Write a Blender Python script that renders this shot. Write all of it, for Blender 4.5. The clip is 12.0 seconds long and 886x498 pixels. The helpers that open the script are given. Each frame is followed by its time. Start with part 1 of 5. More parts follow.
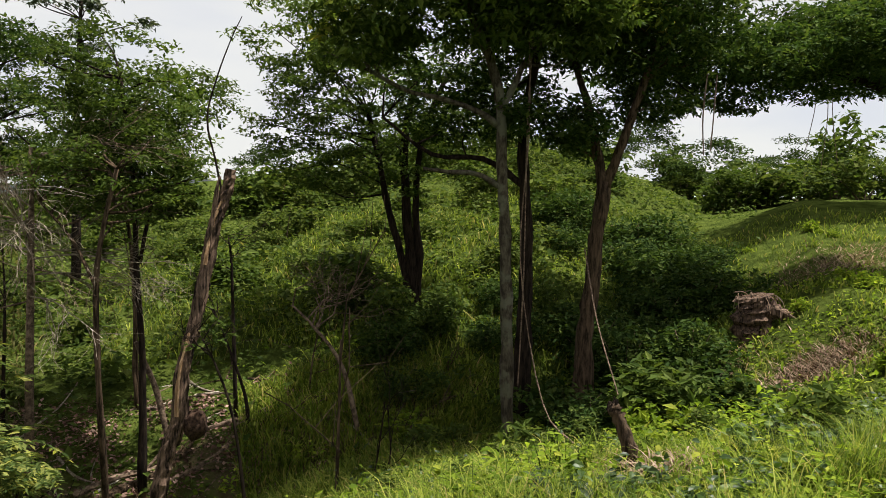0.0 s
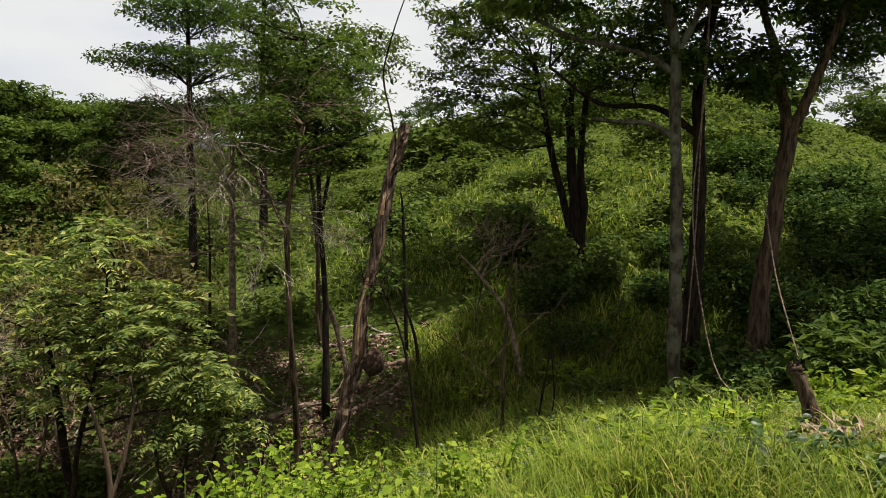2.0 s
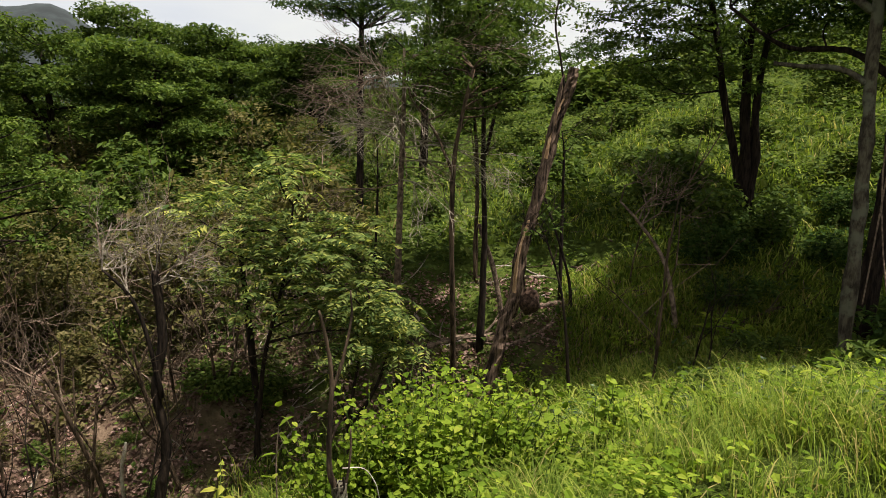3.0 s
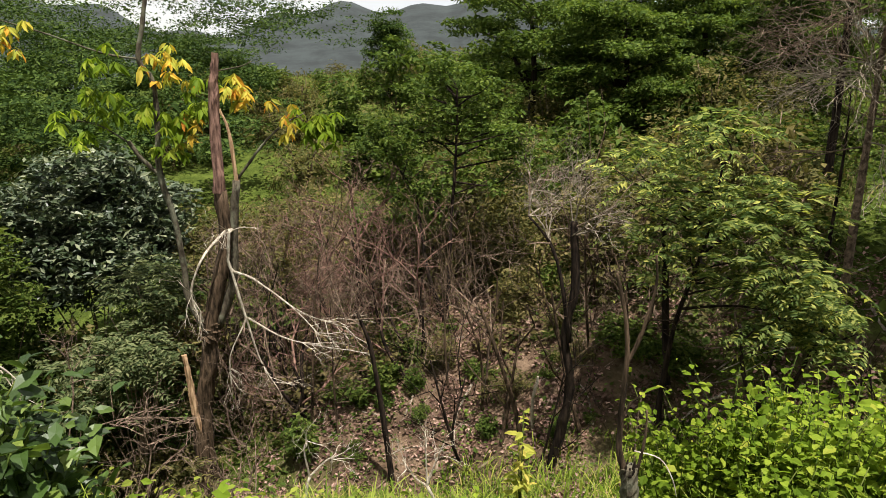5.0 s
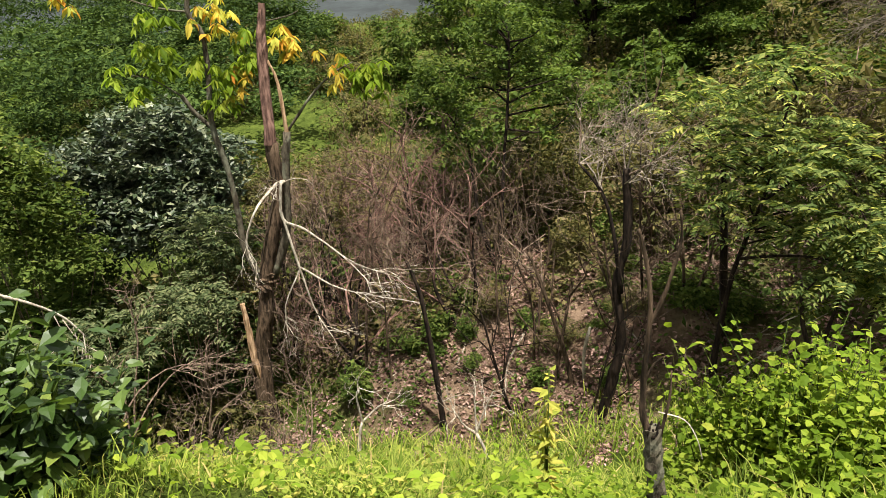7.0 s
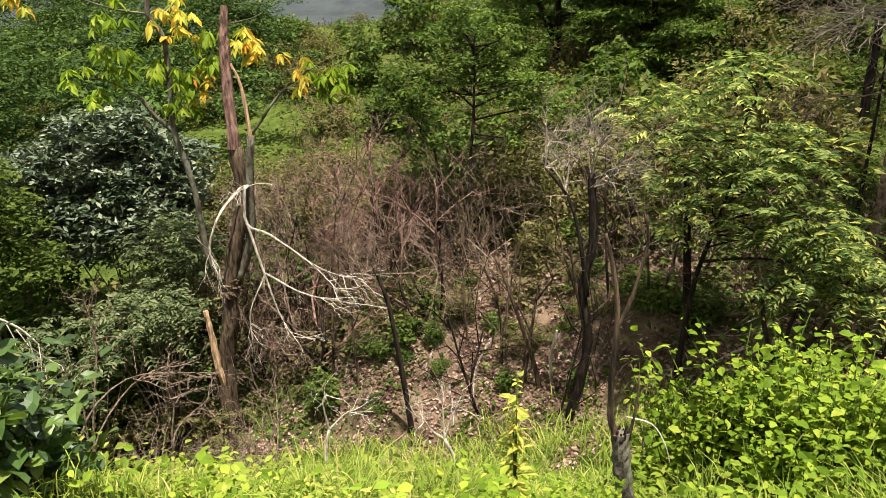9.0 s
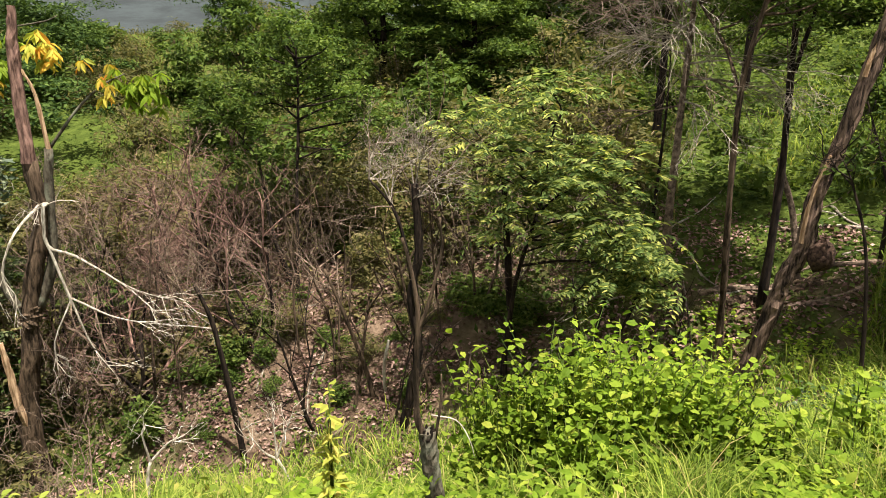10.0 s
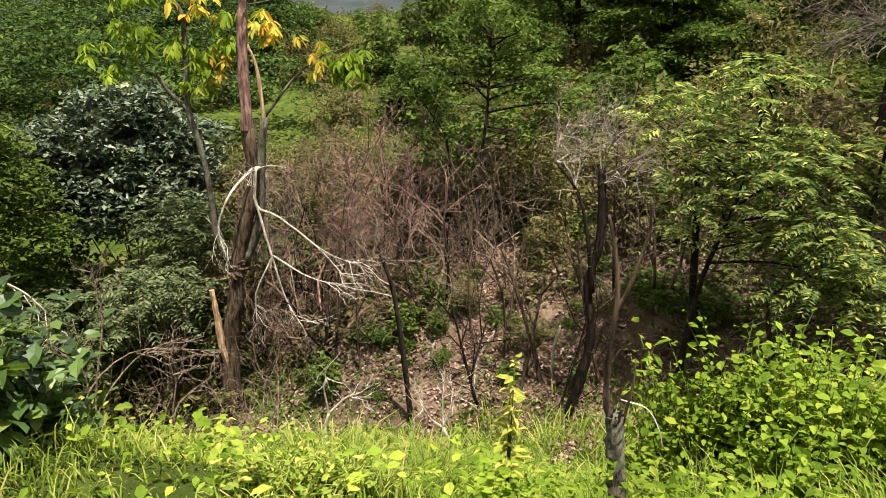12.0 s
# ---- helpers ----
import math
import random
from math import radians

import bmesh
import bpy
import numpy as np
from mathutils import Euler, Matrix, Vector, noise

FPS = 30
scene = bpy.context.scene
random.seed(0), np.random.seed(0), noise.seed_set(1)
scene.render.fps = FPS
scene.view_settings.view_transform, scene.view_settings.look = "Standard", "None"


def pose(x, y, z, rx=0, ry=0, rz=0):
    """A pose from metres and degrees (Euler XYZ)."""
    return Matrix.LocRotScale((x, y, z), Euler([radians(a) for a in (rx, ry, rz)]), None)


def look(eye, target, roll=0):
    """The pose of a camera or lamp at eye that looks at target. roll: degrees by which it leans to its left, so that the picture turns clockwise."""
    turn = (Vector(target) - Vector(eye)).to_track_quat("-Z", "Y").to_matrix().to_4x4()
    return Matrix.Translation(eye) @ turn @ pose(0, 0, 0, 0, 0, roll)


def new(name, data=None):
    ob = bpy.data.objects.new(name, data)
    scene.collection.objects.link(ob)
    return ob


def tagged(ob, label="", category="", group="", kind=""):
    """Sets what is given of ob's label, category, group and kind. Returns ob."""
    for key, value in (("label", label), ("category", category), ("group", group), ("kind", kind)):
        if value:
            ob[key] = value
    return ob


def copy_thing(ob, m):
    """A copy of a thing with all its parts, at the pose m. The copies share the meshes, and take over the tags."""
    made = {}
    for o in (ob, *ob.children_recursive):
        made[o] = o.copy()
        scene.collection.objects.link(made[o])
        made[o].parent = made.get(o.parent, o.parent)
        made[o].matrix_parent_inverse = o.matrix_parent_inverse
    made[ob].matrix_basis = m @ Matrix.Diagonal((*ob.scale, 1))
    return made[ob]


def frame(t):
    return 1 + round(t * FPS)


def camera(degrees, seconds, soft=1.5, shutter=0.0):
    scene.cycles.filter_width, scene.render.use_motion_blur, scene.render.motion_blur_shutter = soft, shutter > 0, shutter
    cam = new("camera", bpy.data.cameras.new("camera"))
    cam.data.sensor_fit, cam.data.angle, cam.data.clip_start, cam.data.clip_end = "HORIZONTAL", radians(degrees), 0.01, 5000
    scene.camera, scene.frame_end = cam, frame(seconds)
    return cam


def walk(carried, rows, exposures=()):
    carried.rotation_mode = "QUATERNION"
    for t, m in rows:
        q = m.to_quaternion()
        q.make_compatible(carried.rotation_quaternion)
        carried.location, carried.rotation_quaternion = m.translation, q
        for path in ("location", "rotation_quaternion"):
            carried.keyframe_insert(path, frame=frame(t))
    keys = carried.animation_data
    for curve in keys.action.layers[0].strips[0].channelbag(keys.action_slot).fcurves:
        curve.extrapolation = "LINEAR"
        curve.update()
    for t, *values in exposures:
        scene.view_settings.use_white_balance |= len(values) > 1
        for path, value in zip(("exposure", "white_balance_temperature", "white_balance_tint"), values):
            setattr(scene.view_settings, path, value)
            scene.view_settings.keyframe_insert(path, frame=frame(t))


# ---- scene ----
cam = camera(64.5, 12.0, soft=0.9)
PATH = [
    (0, (-0.056, 0.152, 1.584), (-0.047, 2.15, 1.484), 1.6),
    (0.5, (-0.058, 0.146, 1.586), (-0.1, 2.143, 1.484), 1.5),
    (1, (-0.084, 0.137, 1.578), (-0.211, 2.129, 1.453), 1.3),
    (1.5, (-0.114, 0.085, 1.585), (-0.371, 2.061, 1.41), 1.2),
    (2, (-0.137, 0.017, 1.596), (-0.567, 1.954, 1.346), 1.2),
    (2.5, (-0.216, -0.082, 1.619), (-0.832, 1.79, 1.281), 1.4),
    (3, (-0.216, -0.262, 1.613), (-1.025, 1.519, 1.192), 2.1),
    (3.5, (-0.191, -0.253, 1.574), (-1.267, 1.366, 1.107), 2.4),
    (3.7, (-0.164, -0.212, 1.569), (-1.366, 1.315, 1.093), 2.5),
    (5.3, (0.091, 0.382, 1.529), (-1.654, 1.177, 0.959), -1.6),
    (5.5, (0.094, 0.411, 1.523), (-1.66, 1.169, 0.932), -2.0),
    (6, (0.088, 0.457, 1.529), (-1.666, 1.175, 0.891), -2.5),
    (6.5, (0.078, 0.484, 1.549), (-1.67, 1.186, 0.875), -2.7),
    (8.5, (0.061, 0.494, 1.54), (-1.68, 1.197, 0.852), -2.7),
    (9, (0.045, 0.503, 1.541), (-1.665, 1.292, 0.868), -2.1),
    (9.5, (0.081, 0.512, 1.543), (-1.54, 1.482, 0.887), -0.7),
    (10, (0.138, 0.604, 1.523), (-1.341, 1.786, 0.879), 0.3),
    (10.5, (0.242, 0.673, 1.487), (-1.136, 1.953, 0.808), -0.0),
    (11, (0.225, 0.668, 1.476), (-1.173, 1.896, 0.743), -0.7),
    (11.5, (0.129, 0.61, 1.478), (-1.387, 1.682, 0.736), -0.2),
    (12, (0.086, 0.505, 1.477), (-1.631, 1.27, 0.792), 0.3),
]
walk(cam, [(t, look(eye, target, roll)) for t, eye, target, roll in PATH],
     [(0, 1.0), (1.5, 1.0), (2.5, 0.95), (3.7, 1.16), (5.5, 1.24), (6.5, 1.4), (8.5, 1.7), (12, 1.6)])

# ---- light ----
SUN_EL, SUN_AZ = 74, 90  # degrees; azimuth clockwise from +y
world = bpy.data.worlds.new("world")
scene.world = world
world.use_nodes = True
nt = world.node_tree
bg = nt.nodes["Background"]
sky = nt.nodes.new("ShaderNodeTexSky")
sky.sky_type, sky.sun_disc = "NISHITA", False
sky.sun_elevation, sky.sun_rotation = radians(SUN_EL), radians(SUN_AZ)
skygain = nt.nodes.new("ShaderNodeVectorMath")
skygain.operation = "SCALE"
skygain.inputs["Scale"].default_value = 0.1
nt.links.new(sky.outputs[0], skygain.inputs[0])
tc = nt.nodes.new("ShaderNodeTexCoord")
mp = nt.nodes.new("ShaderNodeMapping")
mp.inputs["Scale"].default_value = (1.6, 1.6, 4.5)
nt.links.new(tc.outputs["Generated"], mp.inputs[0])
cl = nt.nodes.new("ShaderNodeTexNoise")
cl.inputs["Scale"].default_value, cl.inputs["Detail"].default_value = 1.7, 6
nt.links.new(mp.outputs[0], cl.inputs[0])
cr = nt.nodes.new("ShaderNodeValToRGB")
cr.color_ramp.elements[0].position, cr.color_ramp.elements[0].color = 0.34, (0.88, 0.90, 0.96, 1)
cr.color_ramp.elements[1].position, cr.color_ramp.elements[1].color = 0.56, (1.04, 1.03, 1.0, 1)
nt.links.new(cl.outputs[0], cr.inputs[0])
mx = nt.nodes.new("ShaderNodeMix")
mx.data_type = "RGBA"
mx.inputs[0].default_value = 0.85
nt.links.new(skygain.outputs[0], mx.inputs[6])
nt.links.new(cr.outputs[0], mx.inputs[7])
nt.links.new(mx.outputs[2], bg.inputs[0])
bg.inputs[1].default_value = 0.46
sun = new("sun", bpy.data.lights.new("sun", "SUN"))
sun.data.energy, sun.data.angle, sun.data.color = 5.2, radians(1.0), (1.0, 0.96, 0.88)
sa, se = radians(SUN_AZ), radians(SUN_EL)
sun.matrix_world = look((math.sin(sa) * math.cos(se) * 50, math.cos(sa) * math.cos(se) * 50, math.sin(se) * 50), (0, 0, 0))
scene.view_settings.exposure = 0.0

# ---- materials ----
def mat(name, rough=0.8):
    m = bpy.data.materials.new(name)
    m.use_nodes = True
    t = m.node_tree
    b = t.nodes["Principled BSDF"]
    b.inputs["Roughness"].default_value = rough
    return m, t, b


def ramp(t, src, stops):
    r = t.nodes.new("ShaderNodeValToRGB")
    e = r.color_ramp.elements
    while len(e) < len(stops):
        e.new(0.5)
    for k, (p, c) in zip(e, stops):
        k.position, k.color = p, (*c, 1)
    t.links.new(src, r.inputs[0])
    return r.outputs[0]


def noisy(t, scale, detail=5, stretch=None, rough=0.55):
    n = t.nodes.new("ShaderNodeTexNoise")
    n.inputs["Scale"].default_value, n.inputs["Detail"].default_value = scale, detail
    n.inputs["Roughness"].default_value = rough
    c = t.nodes.new("ShaderNodeTexCoord")
    if stretch:
        m = t.nodes.new("ShaderNodeMapping")
        m.inputs["Scale"].default_value = stretch
        t.links.new(c.outputs["Object"], m.inputs[0])
        t.links.new(m.outputs[0], n.inputs[0])
    else:
        t.links.new(c.outputs["Object"], n.inputs[0])
    return n.outputs[0]


def blend(t, fac, a, b, mode="MIX"):
    m = t.nodes.new("ShaderNodeMix")
    m.data_type, m.blend_type = "RGBA", mode
    for k, v in ((0, fac), (6, a), (7, b)):
        if isinstance(v, (int, float)):
            m.inputs[k].default_value = v
        elif isinstance(v, tuple):
            m.inputs[k].default_value = (*v, 1)
        else:
            t.links.new(v, m.inputs[k])
    return m.outputs[2]


def bump(t, b, src, strength, dist):
    u = t.nodes.new("ShaderNodeBump")
    u.inputs["Strength"].default_value, u.inputs["Distance"].default_value = strength, dist
    t.links.new(src, u.inputs["Height"])
    t.links.new(u.outputs[0], b.inputs["Normal"])


def leaf_mat(name, stops, rough=0.5, thin=0.35, patch=0.6):
    """Leaves: each its own shade along the stops, patches of shade over the crown, light through the blade."""
    m, t, b = mat(name, rough)
    g = t.nodes.new("ShaderNodeNewGeometry")
    col = ramp(t, g.outputs["Random Per Island"], [(p, (r, v, u * 1.3)) for p, (r, v, u) in stops])
    big = ramp(t, noisy(t, patch, 3), ((0.3, (0.46, 0.45, 0.40)), (0.7, (1.0, 0.94, 0.86))))
    col = blend(t, 1.0, col, big, "MULTIPLY")
    t.links.new(col, b.inputs["Base Color"])
    b.inputs["Specular IOR Level"].default_value = 0.3 if rough < 0.48 else 0.03
    tr = t.nodes.new("ShaderNodeBsdfTranslucent")
    t.links.new(blend(t, 1.0, col, (1.4, 1.45, 0.8), "MULTIPLY"), tr.inputs[0])
    ms = t.nodes.new("ShaderNodeMixShader")
    ms.inputs[0].default_value = thin
    t.links.new(b.outputs[0], ms.inputs[1])
    t.links.new(tr.outputs[0], ms.inputs[2])
    t.links.new(ms.outputs[0], t.nodes["Material Output"].inputs[0])
    return m


def bark_mat(name, dark, light, stretch=(9, 9, 1.6), scale=3.0, strength=0.7, lichen=None):
    m, t, b = mat(name, 0.95)
    b.inputs["Specular IOR Level"].default_value = 0.12
    a = noisy(t, scale, 8, stretch, 0.65)
    col = ramp(t, a, ((0.40, dark), (0.60, light)))
    if lichen:
        col = blend(t, ramp(t, noisy(t, 5.0, 5), ((0.52, (0, 0, 0)), (0.62, (0.8, 0.8, 0.8)))), col, lichen)
    t.links.new(col, b.inputs["Base Color"])
    bump(t, b, a, strength, 0.03)
    return m


LEAF = {
    "mid": leaf_mat("leaf_mid", ((0.0, (0.04, 0.072, 0.012)), (0.5, (0.074, 0.120, 0.021)), (1.0, (0.14, 0.19, 0.034)))),
    "dark": leaf_mat("leaf_dark", ((0.0, (0.026, 0.054, 0.011)), (0.6, (0.052, 0.095, 0.018)), (1.0, (0.11, 0.155, 0.03))), 0.62, 0.3),
    "lime": leaf_mat("leaf_lime", ((0.0, (0.085, 0.15, 0.011)), (0.5, (0.195, 0.295, 0.024)), (0.9, (0.31, 0.40, 0.04)), (1.0, (0.40, 0.44, 0.055))), 0.5, 0.48),
    "olive": leaf_mat("leaf_olive", ((0.0, (0.058, 0.070, 0.020)), (0.5, (0.115, 0.112, 0.032)), (1.0, (0.21, 0.182, 0.06))), 0.5, 0.35),
    # gloss: the pale last stop paints glints into the leaf colour
    "gloss": leaf_mat("leaf_gloss", ((0.0, (0.025, 0.045, 0.016)), (0.6, (0.068, 0.098, 0.04)), (1.0, (0.23, 0.26, 0.13))), 0.46, 0.14),
    "yellow": leaf_mat("leaf_yellow", ((0.0, (0.30, 0.36, 0.05)), (0.5, (0.52, 0.46, 0.06)), (0.8, (0.66, 0.42, 0.05)), (1.0, (0.55, 0.20, 0.03))), 0.5, 0.4),
    "brown": leaf_mat("leaf_brown", ((0.0, (0.085, 0.047, 0.03)), (0.6, (0.23, 0.145, 0.096)), (1.0, (0.44, 0.30, 0.21))), 0.8, 0.1),
    "far": leaf_mat("leaf_far", ((0.0, (0.018, 0.038, 0.009)), (0.5, (0.042, 0.074, 0.015)), (1.0, (0.088, 0.132, 0.026))), 0.7, 0.2, 0.4),
    "grass": leaf_mat("grass_blade", ((0.0, (0.055, 0.098, 0.011)), (0.55, (0.195, 0.275, 0.033)), (0.9, (0.34, 0.385, 0.066)), (1.0, (0.46, 0.36, 0.13))), 0.5, 0.4, 0.9),
    "hay": leaf_mat("hay_blade", ((0.0, (0.12, 0.075, 0.045)), (0.5, (0.28, 0.20, 0.12)), (1.0, (0.5, 0.39, 0.25))), 0.8, 0.15),
    "herb": leaf_mat("herb_leaf", ((0.0, (0.040, 0.070, 0.012)), (0.5, (0.082, 0.125, 0.022)), (1.0, (0.165, 0.205, 0.042))), 0.6, 0.38, 0.8),
    "dry": leaf_mat("dry_leaf", ((0.0, (0.07, 0.055, 0.02)), (0.5, (0.13, 0.115, 0.035)), (1.0, (0.24, 0.20, 0.08))), 0.7, 0.25),
    "broad": leaf_mat("broad_leaf", ((0.0, (0.022, 0.046, 0.008)), (0.5, (0.05, 0.098, 0.014)), (0.9, (0.11, 0.175, 0.028)), (1.0, (0.19, 0.25, 0.04))), 0.46, 0.32),
    # frond: sunlit yellow highlights and dark inner shading are put into the stops
    "frond": leaf_mat("frond_leaf", ((0.0, (0.05, 0.088, 0.022)), (0.45, (0.15, 0.21, 0.05)), (0.82, (0.29, 0.34, 0.085)), (1.0, (0.5, 0.5, 0.11))), 0.5, 0.45),
    "feather": leaf_mat("feather_leaf", ((0.0, (0.035, 0.055, 0.02)), (0.5, (0.09, 0.12, 0.042)), (1.0, (0.20, 0.22, 0.09))), 0.6, 0.3),
    "pale": leaf_mat("yellow_leaf", ((0.0, (0.30, 0.36, 0.05)), (0.6, (0.44, 0.44, 0.07)), (1.0, (0.58, 0.48, 0.1))), 0.5, 0.45),
    "straw": leaf_mat("pale_leaf", ((0.0, (0.13, 0.195, 0.022)), (0.6, (0.235, 0.285, 0.04)), (1.0, (0.38, 0.36, 0.07))), 0.5, 0.4),
}
BARK = {
    "nest": bark_mat("earth_nest", (0.018, 0.011, 0.008), (0.065, 0.038, 0.025), (5, 5, 5), 6.0),
    "grey": bark_mat("bark_grey", (0.028, 0.022, 0.015), (0.092, 0.078, 0.054), (7, 7, 2.5), lichen=(0.118, 0.118, 0.082)),
    "dark": bark_mat("bark_dark", (0.006, 0.004, 0.003), (0.028, 0.019, 0.013)),
    "brown": bark_mat("bark_brown", (0.018, 0.012, 0.007), (0.098, 0.065, 0.041), (10, 10, 1.6), 2.6, 1.0),
    "dead": bark_mat("bark_dead", (0.012, 0.008, 0.006), (0.165, 0.108, 0.077), (12, 12, 1.6), 2.2, 1.0),
    "pale": bark_mat("bark_pale", (0.20, 0.165, 0.125), (0.44, 0.385, 0.31), (8, 8, 3)),
    "twig": bark_mat("bark_twig", (0.06, 0.041, 0.029), (0.20, 0.142, 0.102), (6, 6, 6)),
    "red": bark_mat("bark_red", (0.065, 0.036, 0.028), (0.215, 0.125, 0.096), (9, 9, 1.6)),
    "ash": bark_mat("bark_ash", (0.09, 0.07, 0.053), (0.27, 0.225, 0.175), (6, 6, 4)),
    "wood": bark_mat("split_wood", (0.20, 0.115, 0.06), (0.42, 0.28, 0.17), (14, 14, 1)),
}


# ---- geometry ----
class Geo:
    """Vertices and faces of one mesh, gathered piece by piece."""

    def __init__(self):
        self.v, self.f, self.n = [], [], 0

    def add(self, verts, faces):
        self.v.append(np.asarray(verts, float).reshape(-1, 3))
        for k in sorted({len(f) for f in faces}):
            self.f.append(np.array([f for f in faces if len(f) == k], int) + self.n)
        self.n += len(self.v[-1])

    def many(self, verts, pattern):
        """verts: count x k x 3; pattern: faces on k corners."""
        c, k = verts.shape[:2]
        base = np.arange(c)[:, None] * k + self.n
        for f in pattern:
            self.f.append(base + np.array(f)[None])
        self.v.append(verts.reshape(-1, 3))
        self.n += c * k

    def mesh(self, name, material, smooth=False):
        me = bpy.data.meshes.new(name)
        corners = np.concatenate([f.ravel() for f in self.f]).astype(np.int32)
        sizes = np.concatenate([np.full(len(f), f.shape[1], np.int32) for f in self.f])
        me.vertices.add(self.n)
        me.vertices.foreach_set("co", np.concatenate(self.v).astype(np.float32).ravel())
        me.loops.add(len(corners))
        me.loops.foreach_set("vertex_index", corners)
        me.polygons.add(len(sizes))
        me.polygons.foreach_set("loop_start", np.r_[0, np.cumsum(sizes)[:-1]].astype(np.int32))
        me.materials.append(material)
        me.polygons.foreach_set("use_smooth", np.full(len(sizes), smooth))
        me.update(calc_edges=True)
        return me


def part(name, geo, material, parent=None, label="", smooth=False):
    ob = new(name, geo.mesh(name, material, smooth))
    if parent:
        ob.parent = parent
        ob.matrix_parent_inverse = parent.matrix_world.inverted()
    if label:
        tagged(ob, label)
    return ob


def thing(name, at, label, category, group="", kind=""):
    ob = new(name)
    ob.empty_display_size = 0.1
    ob.matrix_world = Matrix.Translation(at)
    return tagged(ob, label, category, group, kind)


rng = np.random.default_rng(7)


def unit(v):
    return v / np.maximum(np.linalg.norm(v, axis=-1, keepdims=True), 1e-9)


def smooth_line(points, n):
    """A curve through the points, n samples a span."""
    p = np.asarray(points, float)
    if len(p) < 3:
        return np.linspace(p[0], p[-1], n + 1)
    q = np.vstack([2 * p[0] - p[1], p, 2 * p[-1] - p[-2]])
    out = []
    for i in range(1, len(q) - 2):
        for s in np.linspace(0, 1, n, endpoint=False):
            a, b, c, d = q[i - 1 : i + 3]
            out.append(0.5 * (2 * b + (c - a) * s + (2 * a - 5 * b + 4 * c - d) * s**2 + (3 * b - a - 3 * c + d) * s**3))
    return np.array(out + [p[-1]])


def tube(geo, points, r0, r1, seg=8, rough=0.12, step=4, flare=0.0, power=1.0):
    """A tapered, uneven limb along the points."""
    p = smooth_line(points, step)
    n = len(p)
    d = unit(np.gradient(p, axis=0))
    side = unit(np.cross(d, np.array([0.31, 0.17, 0.94])))
    side = np.where(np.abs(d[:, 2:]) > 0.97, unit(np.cross(d, np.array([1.0, 0, 0]))), side)
    for i in range(1, n):
        s = side[i - 1] - d[i] * (side[i - 1] @ d[i])
        side[i] = s / max(np.linalg.norm(s), 1e-6)
    other = np.cross(d, side)
    u = np.linspace(0, 1, n)
    r = r0 + (r1 - r0) * u**power
    r = r + flare * r0 * np.exp(-u * n / 3.0)
    a = np.linspace(0, 2 * np.pi, seg, endpoint=False)
    lump = 1 + rough * rng.normal(size=(n, seg))
    ring = p[:, None] + (np.cos(a)[None, :, None] * side[:, None] + np.sin(a)[None, :, None] * other[:, None]) * (r[:, None] * lump)[..., None]
    faces = [(i * seg + j, i * seg + (j + 1) % seg, (i + 1) * seg + (j + 1) % seg, (i + 1) * seg + j) for i in range(n - 1) for j in range(seg)]
    faces.append(tuple(range(seg - 1, -1, -1)))
    faces.append(tuple((n - 1) * seg + j for j in range(seg)))
    geo.add(ring.reshape(-1, 3), faces)
    return p


def leaves(geo, at, size, droop=0.2, wide=0.45, fine=False, spread=1.0, axis=None, vary=0.35):
    """One leaf blade at each place, pointing outwards and a little down."""
    at = np.asarray(at, float).reshape(-1, 3)
    n = len(at)
    if axis is None:
        axis = rng.normal(size=(n, 3))
        axis[:, 2] = axis[:, 2] * 0.45 * spread - droop
    axis = unit(axis)
    across = unit(np.cross(axis, unit(rng.normal(size=(n, 3)) * 0.45 + np.array([0, 0, 1.0]))))
    up = np.cross(across, axis)
    s = (size * (1 + vary * rng.normal(size=n))).clip(size * 0.4, size * 2)[:, None]
    w = s * wide
    if fine:
        v = np.stack([at, at + axis * s * 0.38 + across * w * 0.5 + up * s * 0.07, at + axis * s * 0.78 + across * w * 0.33 + up * s * 0.02,
                      at + axis * s - up * s * 0.12, at + axis * s * 0.78 - across * w * 0.33 + up * s * 0.02, at + axis * s * 0.38 - across * w * 0.5 + up * s * 0.07,
                      at + axis * s * 0.5], 1)
        geo.many(v, ((0, 1, 6), (1, 2, 6), (2, 3, 6), (3, 4, 6), (4, 5, 6), (5, 0, 6)))
    else:
        v = np.stack([at, at + axis * s * 0.45 + across * w * 0.5 + up * s * 0.06, at + axis * s - up * s * 0.06, at + axis * s * 0.45 - across * w * 0.5 + up * s * 0.06], 1)
        geo.many(v, ((0, 1, 2), (0, 2, 3)))


def clump_points(centres, per, spread, flat=0.6):
    """Places scattered round each centre, denser on the outside."""
    c = np.repeat(np.asarray(centres, float), per, 0)
    o = rng.normal(size=c.shape)
    o = unit(o) * (rng.random((len(c), 1)) ** 0.45)
    o[:, 2] *= flat
    return c + o * spread


def in_ellipsoids(balls, n, skin=0.45):
    """n places in the given ellipsoids (x, y, z, rx, ry, rz), mostly near the skin, uneven."""
    b = np.asarray(balls, float)
    w = b[:, 3] * b[:, 4] * b[:, 5]
    pick = rng.choice(len(b), n, p=w / w.sum())
    o = unit(rng.normal(size=(n, 3))) * (rng.random((n, 1)) ** skin)
    return b[pick, :3] + o * b[pick, 3:6]


def pol(az, d):
    """Plan place at an angle to the left of +y and a distance from the origin."""
    return np.array([-math.sin(radians(az)) * d, math.cos(radians(az)) * d])


